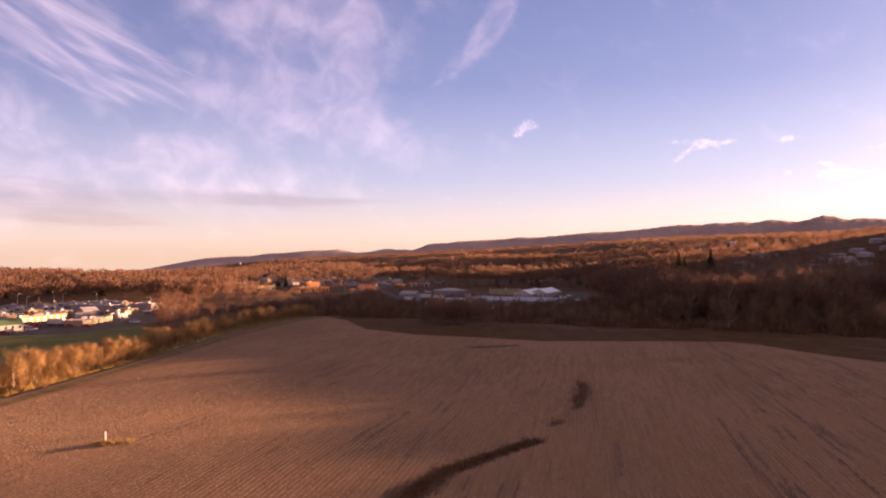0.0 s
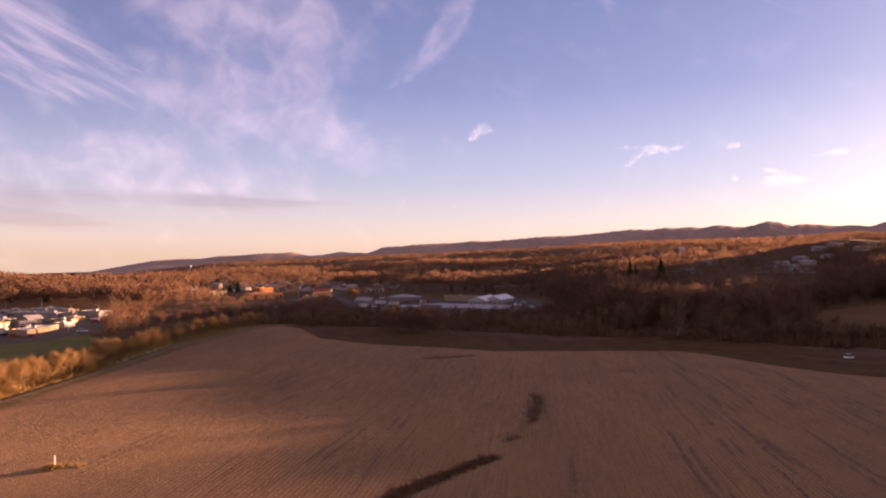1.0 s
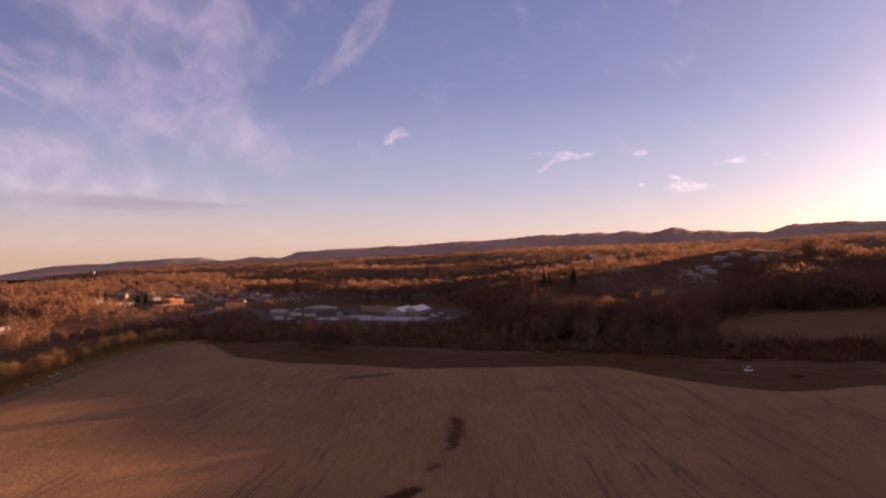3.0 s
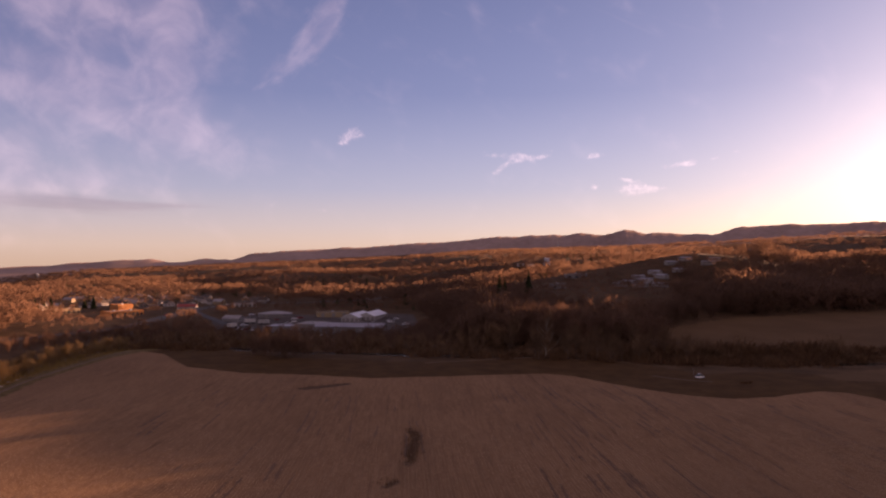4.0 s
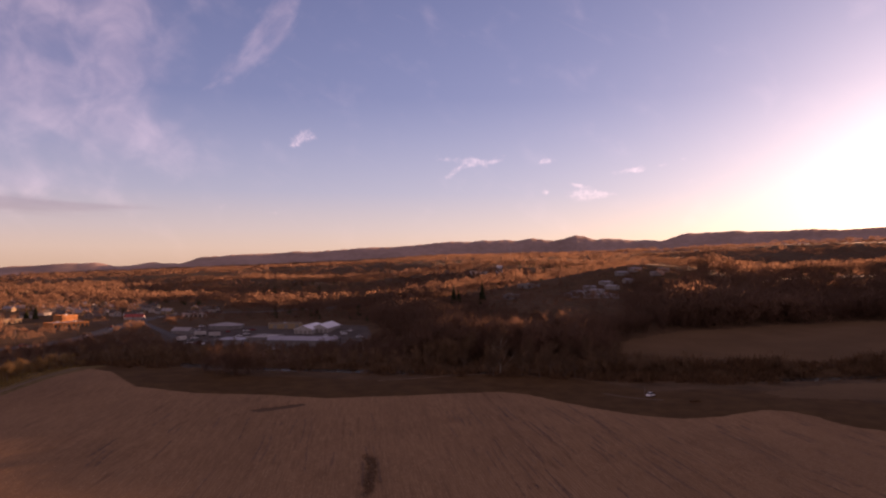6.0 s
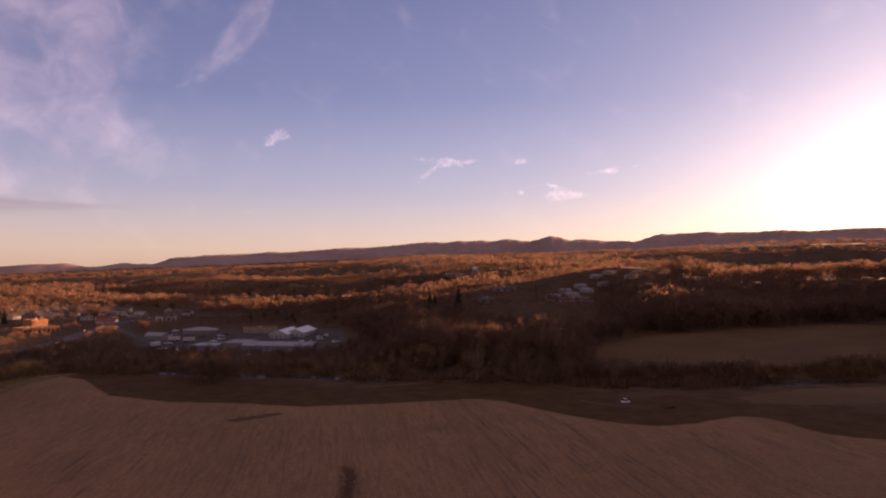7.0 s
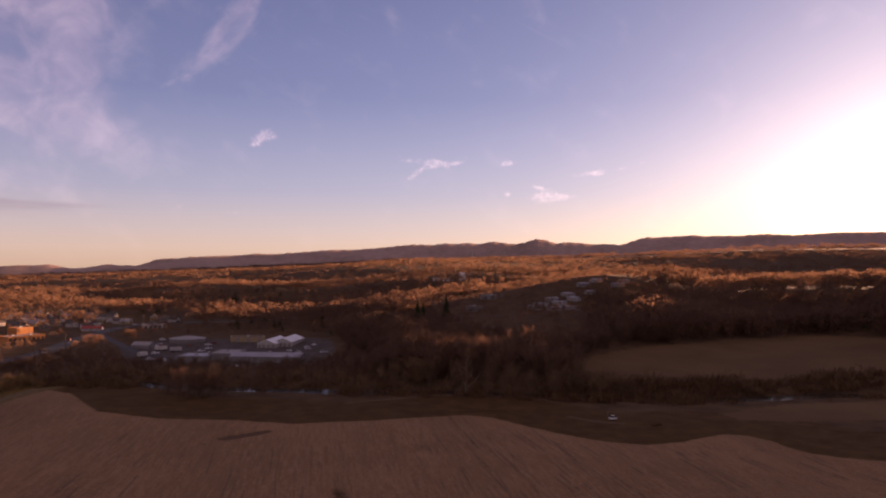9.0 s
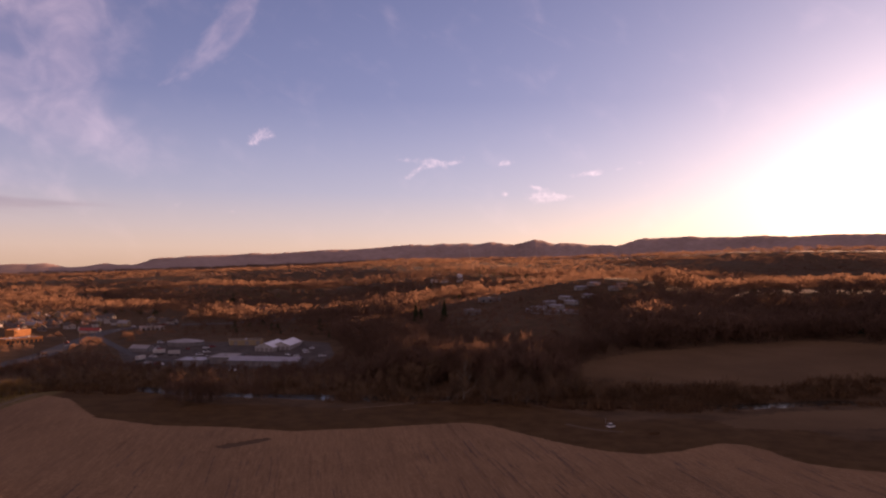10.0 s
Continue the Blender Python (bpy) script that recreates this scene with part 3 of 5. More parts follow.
# far ridges: crest elevation by bearing
def ridge(name, near, crest, bearings, heights, label, seed):
    fine = np.arange(bearings[0], bearings[-1], 0.12)
    top = np.interp(fine, bearings, heights)
    for _ in range(6):
        top[1:-1] = (top[:-2] + 2 * top[1:-1] + top[2:]) / 4
    base = top
    rng = np.random.default_rng(seed)
    for period, amount in ((1.15, 0.9), (0.62, 1.2), (0.31, 0.9)):
        top = top + amount * np.clip((base - 40) / 60, 0.12, 1.0) * np.sin(fine / period * 2 * math.pi + rng.uniform(0, 6)) * (0.6 + 0.4 * np.sin(fine * 0.7 + seed))
    rows = 14
    V = []
    for k in range(rows + 4):
        f = min(k / rows, 1.0)
        back = max(0, k - rows)
        r = near + (crest - near) * f + back * 60
        spur = np.sin(fine * 2.1 + 3 * f + seed) * np.sin(fine * 5.3 - 2 * f) * 26 * math.sin(math.pi * f) * np.clip((top - 62) / 90, 0.0, 1.0)
        z = -25 + (top + 25) * (f ** 1.1) + spur * 0.45 - back * 22
        rr = r + spur * 4
        V.append(np.stack([np.sin(np.radians(fine)) * rr, np.cos(np.radians(fine)) * rr, z], 1))
    V = np.concatenate(V)
    F = grid_faces(len(fine), rows + 4)
    n = np.zeros_like(V)
    own = np.cross(V[F[:, 1]] - V[F[:, 0]], V[F[:, 3]] - V[F[:, 0]])
    own /= np.linalg.norm(own, axis=1)[:, None]
    own *= np.sign(own[:, 2:3] + 1e-9)
    for k in range(4):
        np.add.at(n, F[:, k], own)
    n = n / (np.linalg.norm(n, axis=1)[:, None] + 1e-9) * 0.3 + (0, 0, 0.7)
    ob = new(name, quick_mesh(name, V, F, MOUNTAIN, smooth_faces=True, normals=n / np.linalg.norm(n, axis=1)[:, None]))
    return tagged(ob, label, "mountain ridge", kind="structure")


ridge("backdrop_hills_west", 2900, 3600, (-24, -18.3, -17.1, -15.5, -14.1, -13, -11.5, -10, -9.3, -8.7, -7.9, -7.2, -6.7, -5.7, -4.9, -4.2, -3.4, -3, -2.4, -0.5, 3), (-60, 8, 20, 26, 27, 39, 42, 51, 53, 51, 58, 49, 40, 43, 52, 61, 52, 57, 52, 42, 30), "low wooded hills on the horizon", 1)
ridge("backdrop_ridge_main", 3200, 4050, (-4, -2.4, -1.8, -1.2, -0.7, 0.4, 1, 3, 4.7, 5.8, 6.7, 9, 11.2, 12.9, 15, 16.8, 17.8, 18.6, 19.8, 20.6, 21.4, 22.2, 23.4, 24.2, 25.2, 26.6, 27.2, 28, 28.7, 29.6, 31, 31.6, 34, 38, 44), (40, 53, 66, 84, 91, 92, 100, 107, 112, 122, 118, 131, 145, 147, 160, 175, 179, 175, 186, 182, 190, 181, 198, 188, 183, 212, 208, 186, 195, 192, 182, 187, 172, 160, 120), "long dark wooded mountain ridge on the horizon", 2)
ridge("backdrop_ridge_east", 3500, 4600, (30, 32, 32.8, 33.5, 34.1, 34.6, 35.2, 36, 37.1, 37.9, 38.5, 39.4, 40.8, 42.6, 44.4, 47, 50, 55, 62, 75, 95), (160, 182, 200, 215, 235, 244, 241, 246, 249, 256, 247, 250, 249, 258, 250, 262, 262, 262, 240, 200, 110), "hazy far mountain ridge under the setting sun", 3)


# ---------------------------------------------------------------- trees
def frustum(p, q, r0, r1, sides=5):
    p, q = np.array(p, float), np.array(q, float)
    d = (q - p) / np.linalg.norm(q - p)
    u = np.cross(d, (0.3, 0.9, 0.2))
    u /= np.linalg.norm(u)
    v = np.cross(d, u)
    a = np.arange(sides) * 2 * math.pi / sides
    ring = np.cos(a)[:, None] * u + np.sin(a)[:, None] * v
    V = np.concatenate([p + ring * r0, q + ring * r1])
    F = []
    for i in range(sides):
        j = (i + 1) % sides
        F += [(i, j, sides + j), (i, sides + j, sides + i)]
    return V, np.array(F)


def join(pieces):
    V, F, n = [], [], 0
    for v, f in pieces:
        V.append(v)
        F.append(f + n)
        n += len(v)
    return np.concatenate(V), np.concatenate(F)


def twig_set(rng, starts, lengths, spread, width, up=0.5, droop=0.0):
    """Thin tapering twigs that fan out from their starting points."""
    n = len(starts)
    d = rng.normal(size=(n, 3)) * spread
    d[:, 2] = np.abs(d[:, 2]) * 0.7 + up - droop
    d /= np.linalg.norm(d, axis=1)[:, None]
    u = np.cross(d, rng.normal(size=(n, 3)))
    u /= np.linalg.norm(u, axis=1)[:, None]
    w = width * rng.uniform(0.6, 1.4, n)[:, None]
    tips = starts + d * np.asarray(lengths)[:, None]
    V = np.stack([starts - u * w, starts + u * w, tips], 1).reshape(-1, 3)
    return V, np.arange(3 * n).reshape(n, 3)


def bare_tree(seed, height, wide, limbs=11, twigs=420, width=0.055, sides=5, up=0.4):
    """Trunk with limbs, and a see-through crown of bare twigs."""
    rng = np.random.default_rng(seed)
    lean = rng.normal(size=2) * height * 0.03
    fork = np.array([lean[0] * 0.5, lean[1] * 0.5, height * rng.uniform(0.16, 0.28)])
    top = np.array([lean[0], lean[1], height * 0.86])
    r = height * 0.016
    wood = [frustum((0, 0, -0.6), fork, r * 1.25, r * 0.8, sides), frustum(fork, top, r * 0.8, r * 0.15, sides)]
    starts = []
    for k in range(limbs):
        f = rng.uniform(0.0, 0.8)
        p = fork + (top - fork) * f
        a = k * 2.4 + rng.uniform(-0.5, 0.5)
        reach = wide * (1 - 0.55 * f) * rng.uniform(0.6, 1.0)
        q = p + np.array([math.cos(a) * reach, math.sin(a) * reach, height * (0.32 - 0.1 * f) * rng.uniform(0.6, 1.15)])
        mid = (p + q) / 2 + np.array([math.cos(a), math.sin(a), -0.5]) * reach * 0.12
        rl = r * (0.5 - 0.3 * f)
        wood += [frustum(p, mid, rl, rl * 0.7, 3), frustum(mid, q, rl * 0.7, rl * 0.2, 3)]
        for f2 in rng.uniform(0.25, 1.0, twigs // (limbs + 2)):
            starts.append(p + (q - p) * f2 + rng.normal(size=3) * reach * 0.22)
    for f2 in rng.uniform(0.2, 1.0, 2 * (twigs // (limbs + 2))):
        starts.append(fork + (top - fork) * f2)
    starts = np.array(starts)
    crown = twig_set(rng, starts, rng.uniform(0.08, 0.2, len(starts)) * height, 0.75, width, up)
    return join(wood), crown


def pine_tree(seed, height, twigs=260):
    """A narrow evergreen: drooping boughs round a straight stem."""
    rng = np.random.default_rng(seed)
    f = rng.uniform(0.0, 1.0, twigs) ** 1.2
    z = height * (0.12 + 0.86 * f)
    reach = height * (0.19 * (1 - f) * rng.uniform(0.7, 1.1, twigs) + 0.015)
    a = rng.uniform(0, 2 * math.pi, twigs)
    starts = np.stack([np.zeros(twigs), np.zeros(twigs), z + reach * 0.35], 1)
    tips = np.stack([np.cos(a) * reach, np.sin(a) * reach, z - reach * 0.2], 1)
    side = np.stack([-np.sin(a), np.cos(a), rng.normal(size=twigs) * 0.4], 1) * (reach * 0.3 + height * 0.008)[:, None]
    mid = starts * 0.35 + tips * 0.65
    V = np.stack([starts, mid - side, tips, mid + side], 1).reshape(-1, 3)
    k = np.arange(twigs)[:, None] * 4
    F = np.concatenate([k + [0, 1, 2], k + [0, 2, 3]])
    return frustum((0, 0, -0.6), (0, 0, height * 0.95), height * 0.016, height * 0.003, 5), (V, F)


def outward(v, f, soft=0.7, dome=0.3):
    """Crown normals: each twig's own, leaning away from the middle of the tree."""
    mid = np.array([v[:, 0].mean(), v[:, 1].mean(), v[:, 2].min() + 0.45 * (v[:, 2].max() - v[:, 2].min())])
    out = v - mid
    out = out / (np.linalg.norm(out, axis=1)[:, None] + 1e-6)
    n = np.cross(v[f[:, 1]] - v[f[:, 0]], v[f[:, 2]] - v[f[:, 0]])
    n = n / (np.linalg.norm(n, axis=1)[:, None] + 1e-9)
    back = (n * out[f].mean(1)).sum(1) < 0
    f = np.where(back[:, None], f[:, ::-1], f)
    n[back] *= -1
    own = np.zeros_like(v)
    for k in range(3):
        np.add.at(own, f[:, k], n)
    own = own / (np.linalg.norm(own, axis=1)[:, None] + 1e-9)
    out = dome * out + (0, 0, 0.1) + soft * own
    return f, out / (np.linalg.norm(out, axis=1)[:, None] + 1e-6)


def scatter_mesh(name, templates, places, mats, label, category):
    """Many far trees joined into one mesh: places are rows of x, y, z, turn, width, height and template."""
    Vs, Fs, Ns, n = [], [], [], 0
    for k, (tv, tf) in enumerate(templates):
        tf, tn = outward(tv, tf)
        rows = places[places[:, 6] == k]
        if not len(rows):
            continue
        c, s = np.cos(rows[:, 3]), np.sin(rows[:, 3])
        x = (tv[None, :, 0] * c[:, None] - tv[None, :, 1] * s[:, None]) * rows[:, 4:5] + rows[:, 0:1]
        y = (tv[None, :, 0] * s[:, None] + tv[None, :, 1] * c[:, None]) * rows[:, 4:5] + rows[:, 1:2]
        z = tv[None, :, 2] * rows[:, 5:6] + rows[:, 2:3]
        Vs.append(np.stack([x, y, z], 2).reshape(-1, 3))
        Ns.append(np.stack([tn[None, :, 0] * c[:, None] - tn[None, :, 1] * s[:, None], tn[None, :, 0] * s[:, None] + tn[None, :, 1] * c[:, None], tn[None, :, 2] + 0 * c[:, None]], 2).reshape(-1, 3))
        Fs.append((tf[None] + (np.arange(len(rows)) * len(tv))[:, None, None]).reshape(-1, 3) + n)
        n += len(rows) * len(tv)
    return tagged(new(name, quick_mesh(name, np.concatenate(Vs), np.concatenate(Fs), mats, smooth_faces=True, normals=np.concatenate(Ns))), label, category, kind="stuff")


rng = np.random.default_rng(7)
LOW_WOOD = [(150, 400), (235, 400), (520, 740), (480, 820), (250, 680), (170, 540)]
SCRUB = [(-128, 385), (-40, 372), (10, 352), (60, 338), (98, 400), (95, 600), (0, 690), (-90, 700), (-170, 660), (-125, 540)]


def open_land(x, y, margin=0.0):
    """Where no wood grows: fields, yards, roads, river."""
    o = polygon_distance(CROP, x, y) > -34 - margin
    for p, m in ((MEADOW, 4), (FAR_FIELD, 3), (YARD, 6), (LOTS, 8)):
        o |= polygon_distance(p, x, y) > -m - margin
    o |= polyline_distance(HIGHWAY, x, y) < 14
    o |= polyline_distance(ACCESS, x, y) < 9
    o |= polyline_distance(RIVER, x, y) < 22
    return o


def clearing(x, y):
    return np.sin(x / 118 + 0.7) * np.sin(y / 143 + 1.9) + 0.7 * np.sin(x / 61 - y / 77 + 0.3) + 0.5 * np.sin(x / 37 + y / 53)


def wood_places(r0, r1, spacing, low, high, kinds, az0=-40, az1=66, thin=None, size=1.0):
    n = int(radians(az1 - az0) / 2 * (r1 * r1 - r0 * r0) / spacing ** 2)
    r = np.sqrt(rng.uniform(r0 * r0, r1 * r1, n))
    az = np.radians(rng.uniform(az0, az1, n))
    x, y = np.sin(az) * r, np.cos(az) * r
    keep = ~open_land(x, y)
    keep &= ~((x > 176) & (x < 430) & (y < 335))
    chance = rng.uniform(0, 1, n)
    keep &= ~((polygon_distance(TOWN, x, y) > 0) & (chance > 0.17)) & ~((polygon_distance(HOMES, x, y) > 0) & (chance > 0.62))
    keep &= ~((polygon_distance(SCRUB, x, y) > 0) & (y > 570) & (rng.uniform(0, 1, n) > 0.5))
    keep &= ~((clearing(x, y) > 1.05) & (r > 620) & ((np.degrees(az) < 34) | (r > 1150)) & ((np.degrees(az) < 23) | (r > 900)) & (rng.uniform(0, 1, n) > 0.06))
    x, y = x[keep], y[keep]
    m = len(x)
    h = rng.uniform(low, high, m) * (1 + 0.15 * np.sin(x / 40) * np.sin(y / 55))
    h = h * (1 - 0.62 * smooth(-25, 5, polygon_distance(SCRUB, x, y))) * (1 - 0.5 * smooth(-25, 5, polygon_distance(LOW_WOOD, x, y)))
    turn, away = np.degrees(np.arctan2(x, y)), np.hypot(x, y)
    h = h * (1 + 0.16 * smooth(12, 15, turn) * (1 - smooth(26, 30, turn)) * (1 - smooth(405, 450, away)))
    return np.stack([x, y, ground_z(x, y) - 0.3, rng.uniform(0, 6.28, m), h * size * rng.uniform(0.85, 1.2, m), h, rng.integers(0, kinds, m)], 1)


def unit_tree(seed, twigs, width, wide=0.34, trunk=True, up=0.12):
    wood, crown = bare_tree(seed, 1.0, wide, 3 if trunk else 7, twigs, width, 3, up)
    if not trunk:
        v = crown[0]
        low, high = v[:, 2].min(), v[:, 2].max()
        v[:, 2] = (v[:, 2] - low) / (high - low) * 1.02 - 0.02
    return join(([wood] if trunk else []) + [crown])


def soft_crown(seed, n, size, wide, lobes=5):
    """A far leafless crown: short fine sprays gathered in a few rounded lobes."""
    g = np.random.default_rng(seed)
    a = g.uniform(0, 6.28, lobes)
    reach = wide * g.uniform(0.25, 0.62, lobes)
    centres = np.stack([np.cos(a) * reach, np.sin(a) * reach, g.uniform(0.42, 0.72, lobes)], 1)
    centres[0] = (0, 0, 0.7)
    pick = g.integers(0, lobes, n)
    d = g.normal(size=(n, 3))
    d[:, 2] = np.abs(d[:, 2]) * 1.1 - 0.35
    d /= np.linalg.norm(d, axis=1)[:, None]
    starts = centres[pick] + d * (wide * 0.5, wide * 0.5, 0.2) * g.uniform(0.35, 1.0, (n, 1))
    way = d + g.normal(size=(n, 3)) * 0.45 + (0, 0, 0.35)
    way /= np.linalg.norm(way, axis=1)[:, None]
    side = np.cross(way, g.normal(size=(n, 3)))
    side /= np.linalg.norm(side, axis=1)[:, None]
    side = side * size * g.uniform(0.5, 1.0, (n, 1))
    tips = starts + way * size * g.uniform(1.2, 2.6, (n, 1))
    V = np.stack([starts - side, starts + side, tips], 1).reshape(-1, 3)
    V[:, 2] = np.maximum(V[:, 2], 0.02)
    return V, np.arange(3 * n).reshape(n, 3)


near_kinds = [unit_tree(100 + k, 270, 0.0065, 0.36, False, 0.35) for k in range(6)]
dense_kinds = [soft_crown(110 + k, 92, 0.034, 0.40) for k in range(6)]
mid_kinds = [soft_crown(120 + k, 50, 0.048, 0.44) for k in range(6)]
far_kinds = [soft_crown(140 + k, 22, 0.07, 0.50, 4) for k in range(5)]
scatter_mesh("woods_near", near_kinds, wood_places(330, 480, 5.0, 12, 19, 6, -40, 78), WOODS, "leafless brown winter woodland on the far bank", "woodland")
scatter_mesh("woods_slope", dense_kinds, wood_places(480, 800, 7.4, 12, 20, 6), WOODS, "leafless brown woodland on the rise", "woodland")
belt_kinds = [unit_tree(170 + k, 110, 0.016, 0.42, False, 0.3) for k in range(5)]
# belt added across the sun's bearing, partly out of view, for cover and shade
belt = wood_places(400, 720, 6.2, 14, 20, 5, 30, 66)
along = belt[:, 0] * math.sin(radians(SUN_AZ)) + belt[:, 1] * math.cos(radians(SUN_AZ))
scatter_mesh("woods_shade_belt", belt_kinds, belt[(along > 440) & (along < 640)], WOODS, "dense leafless wood added along the crest for cover and shade", "woodland")
yard_side = wood_places(420, 600, 5.0, 9, 14, 5, 11, 25)
scatter_mesh("woods_by_yard", belt_kinds, yard_side[(yard_side[:, 0] > 102) & (yard_side[:, 0] < 190)], WOODS, "dense leafless wood beside the works yard", "woodland")
scatter_mesh("woods_middle", mid_kinds, wood_places(800, 1500, 11.0, 10, 18, 6), WOODS, "leafless brown woods between town and hills", "woodland")
scatter_mesh("woods_far", far_kinds, wood_places(1500, 3300, 23.0, 11, 18, 5, size=1.5), WOODS, "distant brown woods rolling to the ridges", "woodland")
pine_kinds = [pine_tree(5 + k, 1.0, 90)[1] for k in range(3)]
spots = wood_places(560, 1500, 30.0, 10, 17, 3)
spots = spots[np.sin(spots[:, 0] / 70) * np.sin(spots[:, 1] / 90 + 1) > 0.25]
scatter_mesh("evergreen_woods", pine_kinds, spots, NEEDLES, "dark green pines among the bare woods", "woodland")

hollow = np.random.default_rng(41)
m = 75
px, py = -325 + hollow.normal(size=m) * 42, 705 + hollow.normal(size=m) * 30
h = hollow.uniform(9, 15, m)
scatter_mesh("pine_stand", pine_kinds, np.stack([px, py, ground_z(px, py) - 0.3, hollow.uniform(0, 6.28, m), h * 1.1, h, hollow.integers(0, 3, m)], 1), NEEDLES, "dark pine stand in a wooded hollow", "woodland")
px, py = hollow.uniform(-400, -140, 260), hollow.uniform(455, 640, 260)
ok = ~open_land(px, py, 5.0)
px, py = px[ok], py[ok]
m = len(px)
h = hollow.uniform(8, 14, m)
scatter_mesh("lot_trees", dense_kinds, np.stack([px, py, ground_z(px, py) - 0.3, hollow.uniform(0, 6.28, m), h, h, hollow.integers(0, 6, m)], 1), WOODS, "bare trees scattered behind the shops", "woodland")


# thicker growth between the highway and the works yard
px, py = hollow.uniform(-92, -18, 420), hollow.uniform(425, 625, 420)
ok = ~open_land(px, py, 2.0) & (px < -30) & (px > -96 + 0.06 * (py - 425))
px, py = px[ok], py[ok]
m = len(px)
h = hollow.uniform(5, 9, m)
scatter_mesh("roadside_woods", dense_kinds, np.stack([px, py, ground_z(px, py) - 0.3, hollow.uniform(0, 6.28, m), h * 1.1, h, hollow.integers(0, 6, m)], 1), WOODS, "bare brown trees between the highway and the yard", "woodland")


def part(name, bm_or_mesh, mat, parent, label=""):
    """One mesh object under a thing or a part."""
    if isinstance(bm_or_mesh, bmesh.types.BMesh):
        me = bpy.data.meshes.new(name)
        bm_or_mesh.to_mesh(me)
        bm_or_mesh.free()
        me.materials.append(mat)
    else:
        me = bm_or_mesh
    ob = new(name, me)
    ob.parent = parent
    return tagged(ob, label)


def root(name, label, category, group="", at=None):
    ob = tagged(new(name), label, category, group)
    if at is not None:
        ob.matrix_world = at
    return ob


def tree_thing(seed, height, wide, twig_mat, bark_mat, label, name="bare_tree", group="", twigs=1150):
    (wv, wf), (cv, cf) = bare_tree(seed, height, wide, 14, twigs, 0.032, up=0.6)
    t = root(name, label, "tree", group)
    part("trunk", quick_mesh("trunk", wv, wf, bark_mat), None, t)
    cf, cn = outward(cv, cf)
    part("crown", quick_mesh("crown", cv, cf, twig_mat, smooth_faces=True, normals=cn), None, t)
    return t


def plant(first, x, y, turn, size):
    return copy_thing(first, Matrix.Translation((x, y, float(ground_z(x, y)) - 0.15)) @ Matrix.Rotation(turn, 4, "Z") @ Matrix.Scale(size, 4))


river_trees = [tree_thing(200 + k, 14.5, 4.6, TWIGS, BARK, "leafless grey-brown tree on the river bank", group="river bank trees") for k in range(5)]
edge_trees = [tree_thing(220 + k, 10.4, 3.5, TAN_TWIGS, PALE_BARK, "leafless tan tree along the field track", group="field edge trees") for k in range(5)]
for k, t in enumerate(river_trees):
    t.matrix_world = Matrix.Translation((118 + 9 * k, 322 - 6 * k, float(ground_z(118 + 9 * k, 322 - 6 * k)) - 0.15))
for k, t in enumerate(edge_trees):
    t.matrix_world = Matrix.Translation((-96 - 0.5 * k, 170 + 9 * k, float(ground_z(-96 - 0.5 * k, 170 + 9 * k)) - 0.15))
line = resample(RIVER, 1.0)
bank_count, bank_rest = 0, []
right_bank = np.flatnonzero((line[:, 0] > 140) & (line[:, 0] < 430))
for k in range(375):
    i = rng.integers(3, len(line) - 3) if k < 330 else rng.choice(right_bank)
    x, y = line[i]
    if not (-75 < x < 430):
        continue
    off = rng.choice((-1, 1)) * rng.uniform(8.5, 27)
    d = line[i + 2] - line[i - 2]
    d /= np.linalg.norm(d)
    px, py = x + d[1] * off, y - d[0] * off
    if polygon_distance(CROP, np.array([px]), np.array([py]))[0] > -9 or polygon_distance(FAR_FIELD, np.array([px]), np.array([py]))[0] > -2 or math.hypot(px - 146, py - 238) < 14:
        continue
    if px > 172 or (-8 < x < 60 and off > 0):
        continue
    bank_count += 1
    if bank_count > 135:
        bank_rest.append((px, py))
        continue
    plant(river_trees[k % 5], px, py, rng.uniform(0, 6.28), rng.uniform(0.62, 0.95) * (0.55 + 0.6 * float(smooth(55, 120, px)) - 0.4 * float(smooth(170, 220, px))))
for k in range(190):
    y = rng.uniform(120, 392)
    x = float(np.interp(y, [120, 200, 300, 372, 400], [-107, -100, -95, -86, -62])) + rng.uniform(-7, 7)
    if polygon_distance(CROP, np.array([x]), np.array([y]))[0] > -7.5:
        continue
    plant(edge_trees[k % 5], x, y, rng.uniform(0, 6.28), rng.uniform(0.5, 0.9))
lone = tree_thing(241, 9.8, 3.9, TAN_TWIGS, PALE_BARK, "pale-limbed sycamore with a round crown beside the farm track", "sycamore_tree", twigs=800)
lone.matrix_world = Matrix.Translation((-95, 258, float(ground_z(-95, 258)) - 0.2))
pale = tree_thing(240, 22, 6.5, TWIGS, PALE_BARK, "tall pale-barked sycamore standing over the river", "sycamore_tree", twigs=900)
pale.matrix_world = Matrix.Translation((117, 312, float(ground_z(117, 312)) - 0.2))

# low thicket under the bank and edge trees
shrub_kinds = [twig_set(np.random.default_rng(300 + k), np.random.default_rng(310 + k).normal(size=(64, 3)) * (0.33, 0.33, 0.12) + (0, 0, 0.12), np.random.default_rng(320 + k).uniform(0.3, 0.8, 64), 0.6, 0.03, 0.6) for k in range(4)]
i = np.concatenate([rng.integers(3, len(line) - 3, 2600), rng.choice(right_bank, 700)])
i = i[(line[i, 0] > -75) & (line[i, 0] < 520)]
d = line[i + 2] - line[i - 2]
d /= np.linalg.norm(d, axis=1)[:, None]
off = rng.choice((-1, 1), len(i)) * (6.8 + 17 * rng.uniform(0, 1, len(i)) ** 1.3)
x, y = line[i, 0] + d[:, 1] * off, line[i, 1] - d[:, 0] * off
